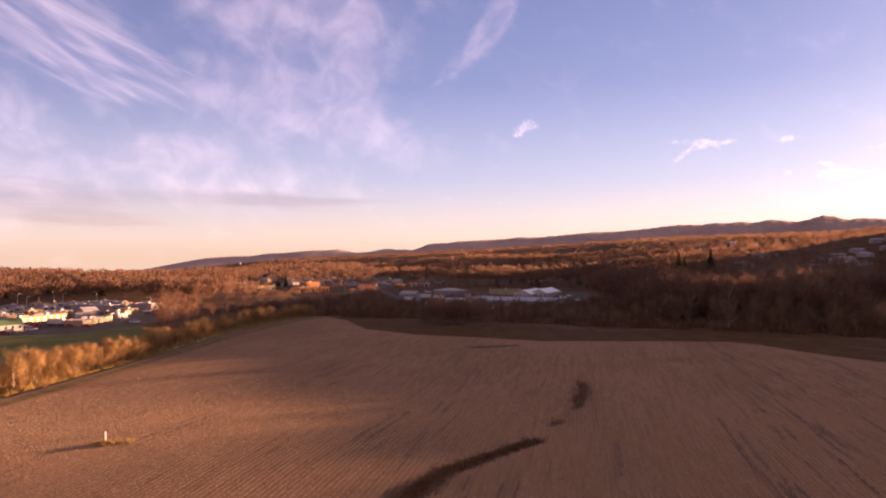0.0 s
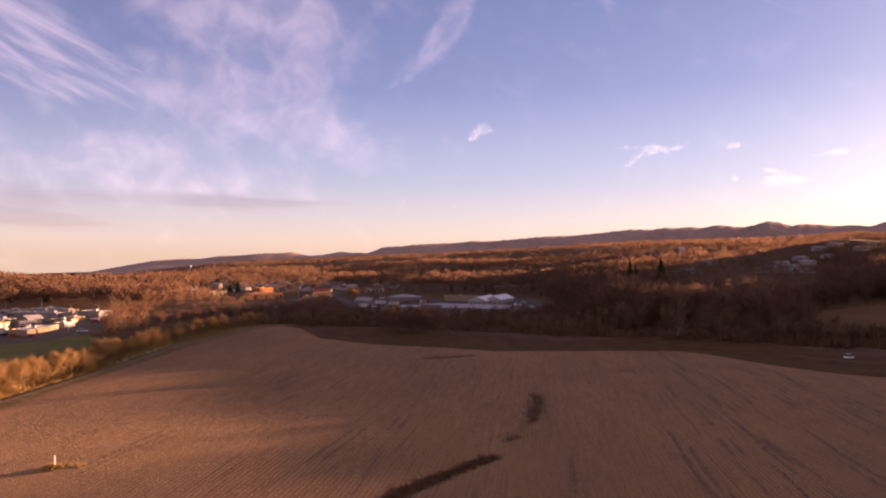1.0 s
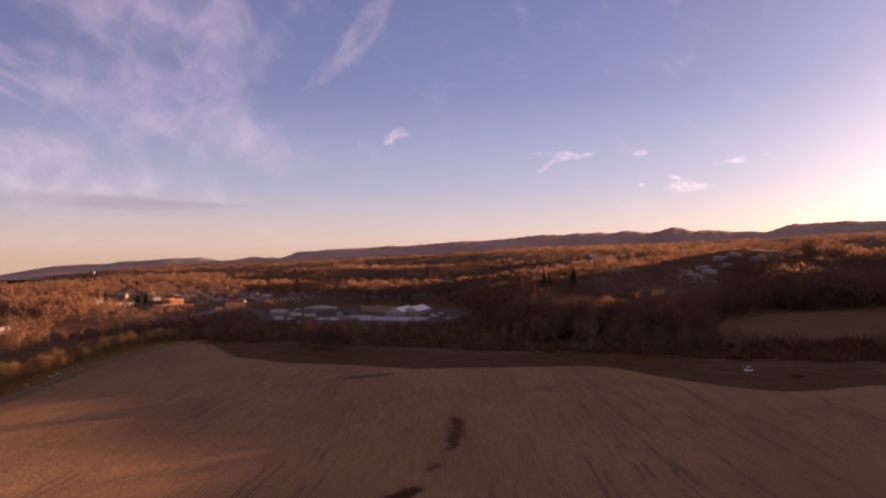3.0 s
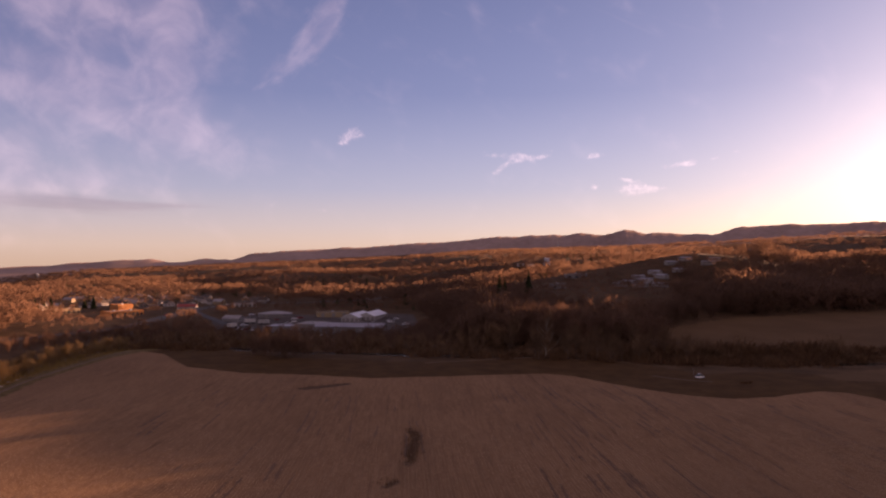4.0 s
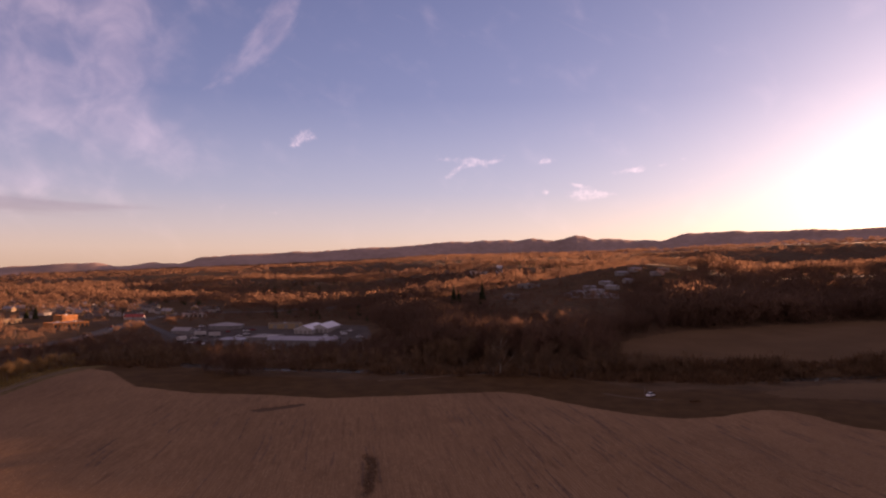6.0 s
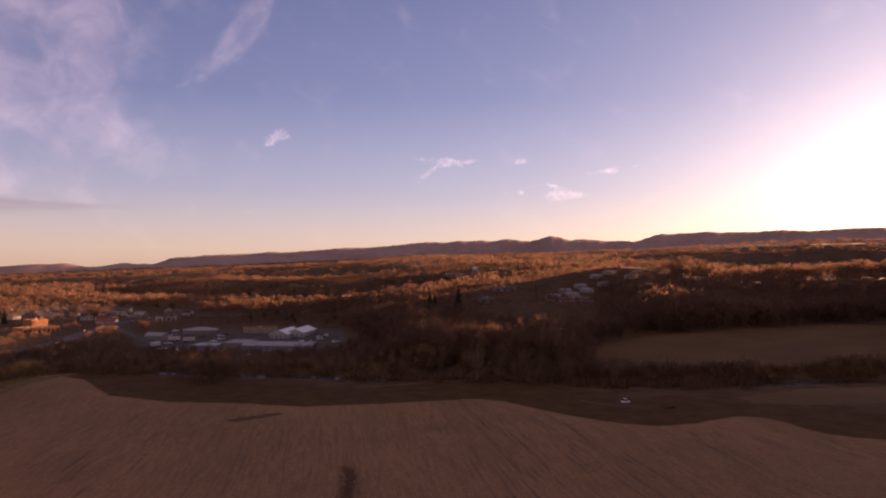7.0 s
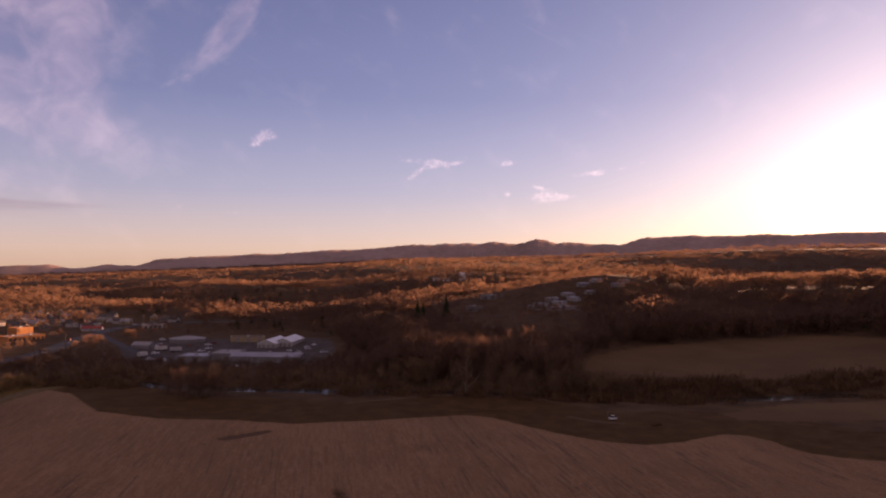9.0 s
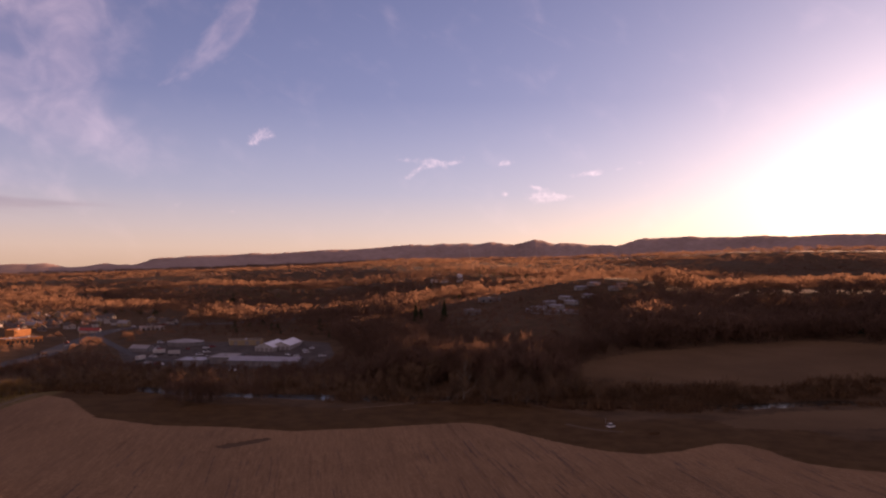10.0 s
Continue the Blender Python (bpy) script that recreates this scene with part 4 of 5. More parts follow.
ok = (polygon_distance(CROP, x, y) < -10) & (polygon_distance(FAR_FIELD, x, y) < -1) & (np.hypot(x - 146, y - 238) > 10)
ok &= (line[i, 0] < 222) | (off < 0) | (rng.uniform(0, 1, len(i)) < 0.12)
ok &= (line[i, 0] < -8) | (line[i, 0] > 60) | (off < 0) | (rng.uniform(0, 1, len(i)) < 0.1)
x, y = x[ok], y[ok]
s = 1.5 + 4.6 * rng.uniform(0, 1, len(x)) ** 1.8
for cx, cy in ((204, 300), (230, 292), (296, 281), (352, 279)):
    x, y = np.concatenate([x, cx + rng.normal(size=14) * 6]), np.concatenate([y, cy + rng.normal(size=14) * 3])
    s = np.concatenate([s, rng.uniform(4.5, 8.0, 14)])
scatter_mesh("bank_thicket", shrub_kinds, np.stack([x, y, ground_z(x, y) - 0.2, rng.uniform(0, 6.28, len(x)), s * 1.1, s, rng.integers(0, 4, len(x))], 1), DARK_WEED, "dark leafless thicket along the river banks", "thicket")
y = rng.uniform(110, 400, 700)
x = np.interp(y, [100, 200, 300, 372, 400], [-109, -100, -95, -86, -62]) + rng.uniform(-8, 8, len(y))
ok = polygon_distance(CROP, x, y) < -7
x, y = x[ok], y[ok]
s = rng.uniform(1.6, 3.8, len(x))
scatter_mesh("edge_thicket", shrub_kinds, np.stack([x, y, ground_z(x, y) - 0.2, rng.uniform(0, 6.28, len(x)), s * 1.1, s, rng.integers(0, 4, len(x))], 1), SHRUB, "tan leafless thicket along the farm track", "thicket")

# more bank trees behind the first ones
full_kinds = [unit_tree(160 + k, 430, 0.0045, 0.48, True, 0.6) for k in range(5)]
low = rng.integers(3, len(line) - 3, 1500)
low = low[(line[low, 0] > -60) & (line[low, 0] < 110)][:150]
spots = np.concatenate([np.array(bank_rest).reshape(-1, 2), line[low] + np.stack([rng.normal(size=len(low)) * 3, rng.uniform(9, 26, len(low))], 1)])
m = len(spots)
h = rng.uniform(9.5, 14.5, m) * (0.52 + 0.55 * smooth(55, 120, spots[:, 0]) - 0.3 * smooth(170, 220, spots[:, 0]))
bank_kinds = [unit_tree(180 + k, 300, 0.006, 0.36, False) for k in range(5)]
scatter_mesh("bank_woods", bank_kinds, np.stack([spots[:, 0], spots[:, 1], ground_z(spots[:, 0], spots[:, 1]) - 0.2, rng.uniform(0, 6.28, m), h, h, rng.integers(0, 5, m)], 1), TWIGS, "leafless trees crowding the river banks", "woodland")
i = rng.choice(np.flatnonzero((line[:, 0] > 158) & (line[:, 0] < 345)), 150)
x, y = line[i, 0] + rng.normal(size=150) * 3, line[i, 1] + rng.uniform(9, 21, 150)
ok = (polygon_distance(FAR_FIELD, x, y) < 0) & (np.sin(x / 9.0) + np.sin(x / 23.0 + 1) > -0.7 + 0.9 * smooth(200, 300, x))
x, y = x[ok], y[ok]
h = rng.uniform(5.5, 11.0, len(x)) * (1 - 0.35 * smooth(230, 330, x))
scatter_mesh("bank_trees", bank_kinds, np.stack([x, y, ground_z(x, y) - 0.2, rng.uniform(0, 6.28, len(x)), h, h, rng.integers(0, 5, len(x))], 1), TWIGS, "leafless trees between the river and the far pasture", "woodland")
y = np.concatenate([rng.uniform(118, 400, 230), rng.uniform(112, 262, 330)])
x = np.interp(y, [100, 200, 300, 372, 400], [-110, -101, -96, -87, -63]) + rng.uniform(-8, 8, len(y))
ok = polygon_distance(CROP, x, y) < -8
x, y = x[ok], y[ok]
h = rng.uniform(5.0, 8.4, len(x)) * (1 - 0.25 * smooth(270, 380, y))
scatter_mesh("edge_woods", full_kinds, np.stack([x, y, ground_z(x, y) - 0.2, rng.uniform(0, 6.28, len(x)), h, h, rng.integers(0, 5, len(x))], 1), TAN_TWIGS, "leafless tan trees crowding the farm track", "woodland")


# ---------------------------------------------------------------- buildings
def box(bm, x0, x1, y0, y1, z0, z1):
    v = [bm.verts.new(p) for p in ((x0, y0, z0), (x1, y0, z0), (x1, y1, z0), (x0, y1, z0), (x0, y0, z1), (x1, y0, z1), (x1, y1, z1), (x0, y1, z1))]
    for f in ((0, 3, 2, 1), (4, 5, 6, 7), (0, 1, 5, 4), (1, 2, 6, 5), (2, 3, 7, 6), (3, 0, 4, 7)):
        bm.faces.new([v[i] for i in f])
    return bm


def boxed(*b):
    return box(bmesh.new(), *b)


def gable_walls(w, d, h, rise):
    """Walls with gable ends at -y and +y; the ridge runs along y."""
    bm = bmesh.new()
    pts = [(-w / 2, 0), (w / 2, 0), (w / 2, h), (0, h + rise), (-w / 2, h)]
    a = [bm.verts.new((x, -d / 2, z)) for x, z in pts]
    b = [bm.verts.new((x, d / 2, z)) for x, z in pts]
    bm.faces.new(a)
    bm.faces.new(b[::-1])
    for i in range(5):
        j = (i + 1) % 5
        bm.faces.new((a[j], a[i], b[i], b[j]))
    return bm


def gable_roof(w, d, h, rise, over=0.5, thick=0.22):
    bm = bmesh.new()
    k = rise / (w / 2)
    e = w / 2 + over
    lo = h - over * k
    pts = [(-e, lo + 0.03), (0, h + rise + 0.03), (e, lo + 0.03), (e, lo + thick + 0.03), (0, h + rise + thick + 0.05), (-e, lo + thick + 0.03)]
    a = [bm.verts.new((x, -d / 2 - over, z)) for x, z in pts]
    b = [bm.verts.new((x, d / 2 + over, z)) for x, z in pts]
    bm.faces.new((a[0], a[1], a[4], a[5]))
    bm.faces.new((a[1], a[2], a[3], a[4]))
    bm.faces.new((b[5], b[4], b[1], b[0]))
    bm.faces.new((b[4], b[3], b[2], b[1]))
    for i in range(6):
        j = (i + 1) % 6
        bm.faces.new((a[j], a[i], b[i], b[j]))
    return bm


def openings(thing, w, d, count, z0, z1, width, side="front", name="window", mat=None, gap=None):
    """Windows or doors set proud of one wall; front is -y, right is +x."""
    span = w if side in ("front", "back") else d
    for i in range(count):
        c = (i + 0.5) / count * span - span / 2
        if side == "front":
            b = (c - width / 2, c + width / 2, -d / 2 - 0.06, -d / 2 + 0.1, z0, z1)
        elif side == "back":
            b = (c - width / 2, c + width / 2, d / 2 - 0.1, d / 2 + 0.06, z0, z1)
        elif side == "right":
            b = (w / 2 - 0.1, w / 2 + 0.06, c - width / 2, c + width / 2, z0, z1)
        else:
            b = (-w / 2 - 0.06, -w / 2 + 0.1, c - width / 2, c + width / 2, z0, z1)
        p = part(name, boxed(*b), mat or GLASS_DARK, thing)
        if name == "window":
            if side in ("front", "back"):
                s = -1 if side == "front" else 1
                part("sill", boxed(b[0] - 0.08, b[1] + 0.08, min(s * d / 2, s * (d / 2 + 0.16)), max(s * d / 2, s * (d / 2 + 0.16)), z0 - 0.12, z0 - 0.01), WHITE_WALL, p)


def stand(x, y, turn, sink=0.3):
    return Matrix.Translation((x, y, float(ground_z(x, y)) - sink)) @ Matrix.Rotation(radians(turn), 4, "Z")


def gabled(name, x, y, turn, w, d, h, rise, wall, roof, label, category, group="", windows=3, doors=1, chimney=False):
    t = root(name, label, category, group, stand(x, y, turn))
    part("wall", gable_walls(w, d, h, rise), wall, t)
    r = part("roof", gable_roof(w, d, h, rise), roof, t)
    if chimney:
        part("chimney", boxed(w * 0.12, w * 0.12 + 0.7, -0.4, 0.4, h, h + rise + 0.9), BRICK_WALL, r)
    if windows:
        openings(t, w, d, windows, h * 0.42, h * 0.78, 1.0, "front")
        openings(t, w, d, windows + 1, h * 0.42, h * 0.78, 1.0, "right")
    if doors:
        openings(t, w, d, doors, 0.3, 2.4, 1.1, "left", "door", DOOR_PAINT)
    return t


def flat_block(name, x, y, turn, w, d, h, wall, roof, label, category, group="", bays=6, bay_w=2.0, bay_h=2.4, units=2):
    t = root(name, label, category, group, stand(x, y, turn))
    part("wall", boxed(-w / 2, w / 2, -d / 2, d / 2, 0, h), wall, t)
    r = part("roof", boxed(-w / 2 + 0.3, w / 2 - 0.3, -d / 2 + 0.3, d / 2 - 0.3, h + 0.004, h + 0.12), roof, t)
    for a in ((-w / 2 - 0.05, w / 2 + 0.05, -d / 2 - 0.05, -d / 2 + 0.28), (-w / 2 - 0.05, w / 2 + 0.05, d / 2 - 0.28, d / 2 + 0.05), (-w / 2 - 0.05, -w / 2 + 0.28, -d / 2 + 0.28, d / 2 - 0.28), (w / 2 - 0.28, w / 2 + 0.05, -d / 2 + 0.28, d / 2 - 0.28)):
        part("parapet", boxed(*a, h - 0.1, h + 0.45), wall, t)
    for i in range(units):
        cx = (i + 0.5) / units * w - w / 2
        part("roof_unit", boxed(cx - 0.9, cx + 0.9, -0.8, 0.8, h + 0.12, h + 1.1), STEEL, r)
    openings(t, w, d, bays, 0.4, 0.4 + bay_h, bay_w, "front", "door" if bay_h > 2.2 else "window", DOOR_PAINT if bay_h > 2.2 else GLASS_DARK)
    openings(t, w, d, max(1, bays // 2), 1.2, 2.3, 1.4, "right")
    return t


# works yard on the far bank
for k, dx in enumerate((0.0, 1.0)):
    shed = root("metal_shed", "white metal shed with a shallow gabled roof", "shed", "twin sheds in the works yard", stand(60 + dx * 11.4, 527 + dx * 5.0, -24))
    part("wall", gable_walls(12.4, 32, 3.2, 2.6), WHITE_WALL, shed)
    part("roof", gable_roof(12.4, 32, 3.2, 2.6, 0.3), WHITE_METAL, shed)
    openings(shed, 12.4, 32, 4, 0.3, 2.7, 2.2, "front", "door", DOOR_PAINT)
long_shed = root("long_shed", "long low shed with a grey metal roof and many bays", "shed", "", stand(47, 446, -20))
part("wall", gable_walls(13, 40, 3.6, 1.7), GREY_WALL, long_shed)
part("roof", gable_roof(13, 40, 3.6, 1.7, 0.6), GREY_ROOF, long_shed)
long_shed.matrix_world = stand(47, 447, 68)
for i in range(11):
    c = (i + 0.5) / 11 * 40 - 20
    part("bay_door", boxed(-6.56, -6.4, c - 1.2, c + 1.2, 0.3, 2.9), DOOR_PAINT, long_shed)
flat_block("warehouse", 46, 560, 0, 23, 14, 3.5, TAN_WALL, DARK_ROOF, "long tan warehouse with a dark flat roof", "warehouse", bays=3, bay_w=2.6, bay_h=2.8, units=1)
flat_block("workshop", 8, 462, -22, 17, 20, 3.2, GREY_WALL, GREY_ROOF, "low grey workshop with a flat roof", "workshop", bays=2, bay_w=2.6, bay_h=2.5, units=1)
flat_block("workshop", 26, 468, -22, 15, 24, 3.8, GREY_WALL, PALE_ROOF, "grey block workshop with a pale flat roof", "workshop", bays=3, bay_w=2.4, bay_h=2.6, units=1)

hall = root("round_hall", "many-sided hall with a pale low roof", "hall", "", stand(5, 562, 10))
bm = bmesh.new()
bmesh.ops.create_cone(bm, cap_ends=True, segments=10, radius1=12.2, radius2=12.2, depth=2.6, matrix=Matrix.Translation((0, 0, 1.3)))
part("wall", bm, GREY_WALL, hall)
bm = bmesh.new()
bmesh.ops.create_cone(bm, cap_ends=True, segments=10, radius1=13.0, radius2=3.0, depth=1.6, matrix=Matrix.Translation((0, 0, 3.42)))
part("roof", bm, PALE_ROOF, hall)
for k in range(5):
    a = math.radians(200 + k * 28)
    bm = boxed(-1.0, 1.0, -0.1, 0.1, 0.3, 2.3)
    bmesh.ops.transform(bm, matrix=Matrix.Rotation(a + math.pi / 2, 4, "Z") @ Matrix.Translation((0, -12.0, 0)), verts=bm.verts)
    part("door", bm, DOOR_PAINT, hall)
gabled("house", -23, 533, 60, 8, 12, 2.4, 1.8, WORN_SIDING, PALE_ROOF, "small pale house with a pale roof by the yard", "house", windows=2)

# roadside blocks on the highway
flat_block("motel", -114, 650, 48, 14, 10, 6.4, BRICK_WALL, DARK_ROOF, "orange brick two-storey block lit by the low sun", "building", bays=5, bay_w=1.3, bay_h=1.6, units=1)
flat_block("store", -106, 606, 44, 28, 12, 3.6, BRICK_WALL, PALE_ROOF, "long orange brick store with a flat roof", "store", bays=8, bay_w=2.0, bay_h=2.1)
flat_block("store", -160, 660, 50, 26, 10, 3.4, TAN_WALL, PALE_ROOF, "low tan roadside store with a pale roof", "store", bays=6, bay_w=1.8, bay_h=1.9)
gabled("diner", -67, 684, 75, 8, 15, 2.6, 1.8, WHITE_WALL, RED_ROOF, "white roadside diner with a red roof", "diner", windows=3)
flat_block("filling_station", -20, 705, 12, 19, 10, 3.2, WHITE_WALL, RED_ROOF, "white filling station with a red roof edge", "filling station", bays=5, bay_w=2.0, bay_h=2.0, units=1)

# shops and depots beyond the meadow
flat_block("strip_mall", -191, 354, 78, 34, 9, 2.5, BRICK_WALL, WHITE_METAL, "long brick shop row with a white roof", "shop row", bays=8, bay_w=2.0, bay_h=2.1)
flat_block("depot", -192, 424, -10, 24, 14, 3.2, WORN_SIDING, PALE_ROOF, "weathered white depot with a pale flat roof", "depot", bays=4, bay_w=2.6, bay_h=2.8)
flat_block("depot", -166, 428, -15, 13, 12, 3.5, WORN_SIDING, GREY_ROOF, "pale metal depot with a grey roof", "depot", bays=2, bay_w=2.6, bay_h=2.8, units=1)
flat_block("depot", -160, 344, 86, 26, 8, 2.3, TAN_WALL, WHITE_METAL, "low tan depot with a white roof", "depot", bays=5, bay_w=1.8, bay_h=2.3, units=1)
flat_block("depot", -157, 366, 82, 9, 6, 2.2, WORN_SIDING, PALE_ROOF, "small weathered white depot beside the lot", "depot", bays=3, bay_w=1.8, bay_h=2.3, units=1)
gabled("house", -180, 312, -35, 8, 11, 3.0, 2.4, WHITE_WALL, GREEN_ROOF, "white house with a green roof beside the lot", "house")
gabled("shed", -185, 395, -30, 7, 8, 2.5, 1.6, WORN_SIDING, PALE_ROOF, "weathered white gabled shed with a pale roof beside the shop row", "shed", windows=2)

# small shops and stores packed round the lots
g_lots = np.random.default_rng(17)
taken = [(-191, 354, 18), (-192, 424, 15), (-166, 428, 9), (-160, 344, 14), (-157, 366, 6), (-180, 312, 10), (-185, 395, 10), (-170, 334, 9)]
for k in range(400):
    x, y = g_lots.uniform(-250, -165), g_lots.uniform(378, 480)
    if polygon_distance(LOTS, np.array([x]), np.array([y]))[0] < 7 or any(math.hypot(x - a, y - b) < c + 5 for a, b, c in taken):
        continue
    taken.append((x, y, 5.5))
    wide, deep = g_lots.uniform(6, 12), g_lots.uniform(5, 8)
    wall, roof, label = ((WORN_SIDING, WHITE_METAL, "small pale store with a white roof by the lot"), (TAN_WALL, PALE_ROOF, "small tan store with a flat roof by the lot"), (GREY_WALL, WHITE_METAL, "small grey store with a white roof by the lot"))[len(taken) % 3]
    flat_block("small_store", x, y, g_lots.choice((-10, -35, -50, 40)), wide, deep, g_lots.uniform(1.8, 2.2), wall, roof, label, "store", "small stores round the lots", bays=4, bay_w=1.3, bay_h=1.2, units=1)
    if len(taken) > 34:
        break

# houses among the trees
HOUSE_LABELS = [("white house with a dark shingle roof among bare trees", WHITE_WALL, DARK_ROOF), ("grey house with a dark roof among bare trees", GREY_WALL, DARK_ROOF), ("tan house with a pale roof among bare trees", TAN_WALL, PALE_ROOF)]
firsts = []
for k, (label, wall, roof) in enumerate(HOUSE_LABELS):
    firsts.append(gabled("house", -88 - 16 * k, 735 + 22 * k, 30 + 40 * k, 7.0, 9.0, 3.4, 2.3, wall, roof, label, "house", "town houses", windows=2, chimney=True))
rng = np.random.default_rng(31)
placed = [(-88, 735), (-104, 757), (-120, 779)]
tries = 0
while len(placed) < 74 and tries < 6000:
    tries += 1
    if tries % 2:
        x, y = rng.uniform(-215, 0), rng.uniform(690, 960)
        ok = polygon_distance(TOWN, np.array([x]), np.array([y]))[0] > 6
    else:
        az, r = math.radians(rng.uniform(-20, 24)), rng.uniform(900, 1500)
        x, y = math.sin(az) * r, math.cos(az) * r
        ok = clearing(x, y) > 0.8
    if not ok or polyline_distance(HIGHWAY, np.array([x]), np.array([y]))[0] < 16 or min(math.hypot(x - a, y - b) for a, b in placed) < 17:
        continue
    placed.append((x, y))
    copy_thing(firsts[len(placed) % 3], stand(x, y, rng.uniform(0, 180)))

# mobile homes and sheds on the wooded rise
def mobile_home(x, y, turn):
    t = root("mobile_home", "weathered pale mobile home with a grey metal roof", "mobile home", "mobile homes on the rise", stand(x, y, turn))
    part("wall", boxed(-7, 7, -2.1, 2.1, 0.5, 3.2), WORN_SIDING, t)
    bm = gable_roof(4.2, 14, 3.2, 0.7, 0.2, 0.12)
    bmesh.ops.transform(bm, matrix=Matrix.Rotation(math.pi / 2, 4, "Z"), verts=bm.verts)
    part("roof", bm, GREY_ROOF, t)
    part("skirt", boxed(-6.9, 6.9, -2.0, 2.0, -0.3, 0.496), GREY_WALL, t)
    openings(t, 14, 4.2, 4, 1.5, 2.5, 1.1, "front")
    openings(t, 14, 4.2, 1, 0.7, 2.6, 0.9, "back", "door", DOOR_PAINT)
    return t


first_home = mobile_home(281, 538, 20)
placed = [(281, 538)]
tries = 0
while len(placed) < 13 and tries < 3000:
    tries += 1
    f = rng.uniform(0, 1)
    x, y = 280 + 105 * f + rng.uniform(-16, 16), 540 + 84 * f + rng.uniform(-16, 16)
    if min(math.hypot(x - a, y - b) for a, b in placed) < 15:
        continue
    placed.append((x, y))
    copy_thing(first_home, stand(x, y, rng.choice((15, 25, 105))))
flat_block("hall", 226, 571, -15, 13, 10, 4.2, GREY_WALL, PALE_ROOF, "grey flat-roofed hall on the wooded rise", "hall", bays=2, bay_w=2.0, bay_h=2.0, units=1)
flat_block("shed", 272, 643, -10, 19, 9, 4.0, GREY_WALL, WHITE_METAL, "long shed with a white roof on the rise", "shed", bays=3, bay_w=2.0, bay_h=2.0, units=1)
flat_block("barn", 384, 1090, -10, 30, 9, 4.5, WHITE_WALL, PALE_ROOF, "long pale barn on a far hill", "barn", bays=4, bay_w=2.0, bay_h=2.0, units=1)


def silo(x, y, h):
    t = root("silo", "white farm silo with a domed cap", "silo", "silos on the hill", stand(x, y, 0))
    bm = bmesh.new()
    bmesh.ops.create_cone(bm, cap_ends=True, segments=16, radius1=2.6, radius2=2.6, depth=h, matrix=Matrix.Translation((0, 0, h / 2)))
    part("wall", bm, WHITE_METAL, t)
    bm = bmesh.new()
    bmesh.ops.create_uvsphere(bm, u_segments=16, v_segments=8, radius=2.62)
    bmesh.ops.bisect_plane(bm, geom=bm.verts[:] + bm.edges[:] + bm.faces[:], plane_co=(0, 0, 0), plane_no=(0, 0, -1), clear_outer=True)
    bmesh.ops.transform(bm, matrix=Matrix.Translation((0, 0, h)), verts=bm.verts)
    part("dome", bm, WHITE_METAL, t)


silo(407, 1074, 10)
silo(413, 1077, 8)

# masts and towers
def lattice_mast(x, y, h):
    t = root("radio_mast", "slender steel lattice radio mast", "mast", "", stand(x, y, 0, 1.0))
    for k in range(3):
        a = k * 2.094
        v, f = frustum((math.cos(a) * 2.2, math.sin(a) * 2.2, 0), (math.cos(a) * 0.4, math.sin(a) * 0.4, h), 0.28, 0.16, 4)
        part("leg", quick_mesh("leg", v, f, STEEL), None, t)
    for i in range(10):
        z0, z1 = h * i / 10, h * (i + 1) / 10
        for k in range(3):
            a, b2 = k * 2.094, (k + 1) * 2.094
            r0, r1 = 2.2 - 1.8 * i / 10, 2.2 - 1.8 * (i + 1) / 10
            v, f = frustum((math.cos(a) * r0, math.sin(a) * r0, z0), (math.cos(b2) * r1, math.sin(b2) * r1, z1), 0.1, 0.1, 3)
            part("brace", quick_mesh("brace", v, f, STEEL), None, t)


lattice_mast(892, 2235, 42)


def water_tower(x, y):
    t = root("water_tower", "white water tower on the far hills", "water tower", "", stand(x, y, 0, 1.0))
    bm = bmesh.new()
    bmesh.ops.create_uvsphere(bm, u_segments=18, v_segments=10, radius=4.5)
    bmesh.ops.transform(bm, matrix=Matrix.Translation((0, 0, 20)) @ Matrix.Diagonal((1, 1, 0.8, 1)), verts=bm.verts)
    part("tank", bm, WHITE_METAL, t)
    v, f = frustum((0, 0, 0), (0, 0, 18), 1.6, 1.1, 10)
    part("stem", quick_mesh("stem", v, f, WHITE_METAL), None, t)


water_tower(-695, 2600)


# evergreens that stand out from the bare woods
def pine_thing(seed, h):
    (wv, wf), (cv, cf) = pine_tree(seed, h, 420)
    t = root("pine_tree", "dark green pine standing above the bare woods", "tree", "single pines")
    part("trunk", quick_mesh("trunk", wv, wf, BARK), None, t)
    part("crown", quick_mesh("crown", cv, cf, NEEDLES), None, t)
    return t


pine = pine_thing(71, 19)
pine.matrix_world = stand(166, 535, 0)
for x, y, s in ((186, 528, 1.0), (172, 541, 0.8), (-150, 610, 0.6), (-158, 622, 0.7), (-166, 616, 0.62), (-172, 630, 0.75), (-181, 621, 0.66), (-190, 636, 0.72), (-200, 628, 0.7), (-208, 640, 0.75), (-143, 690, 0.7), (-152, 700, 0.75), (-176, 690, 0.7), (-186, 704, 0.8), (-214, 660, 0.75), (-226, 652, 0.7), (-238, 668, 0.8)):
    copy_thing(pine, stand(x, y, x * 7) @ Matrix.Scale(s, 4))


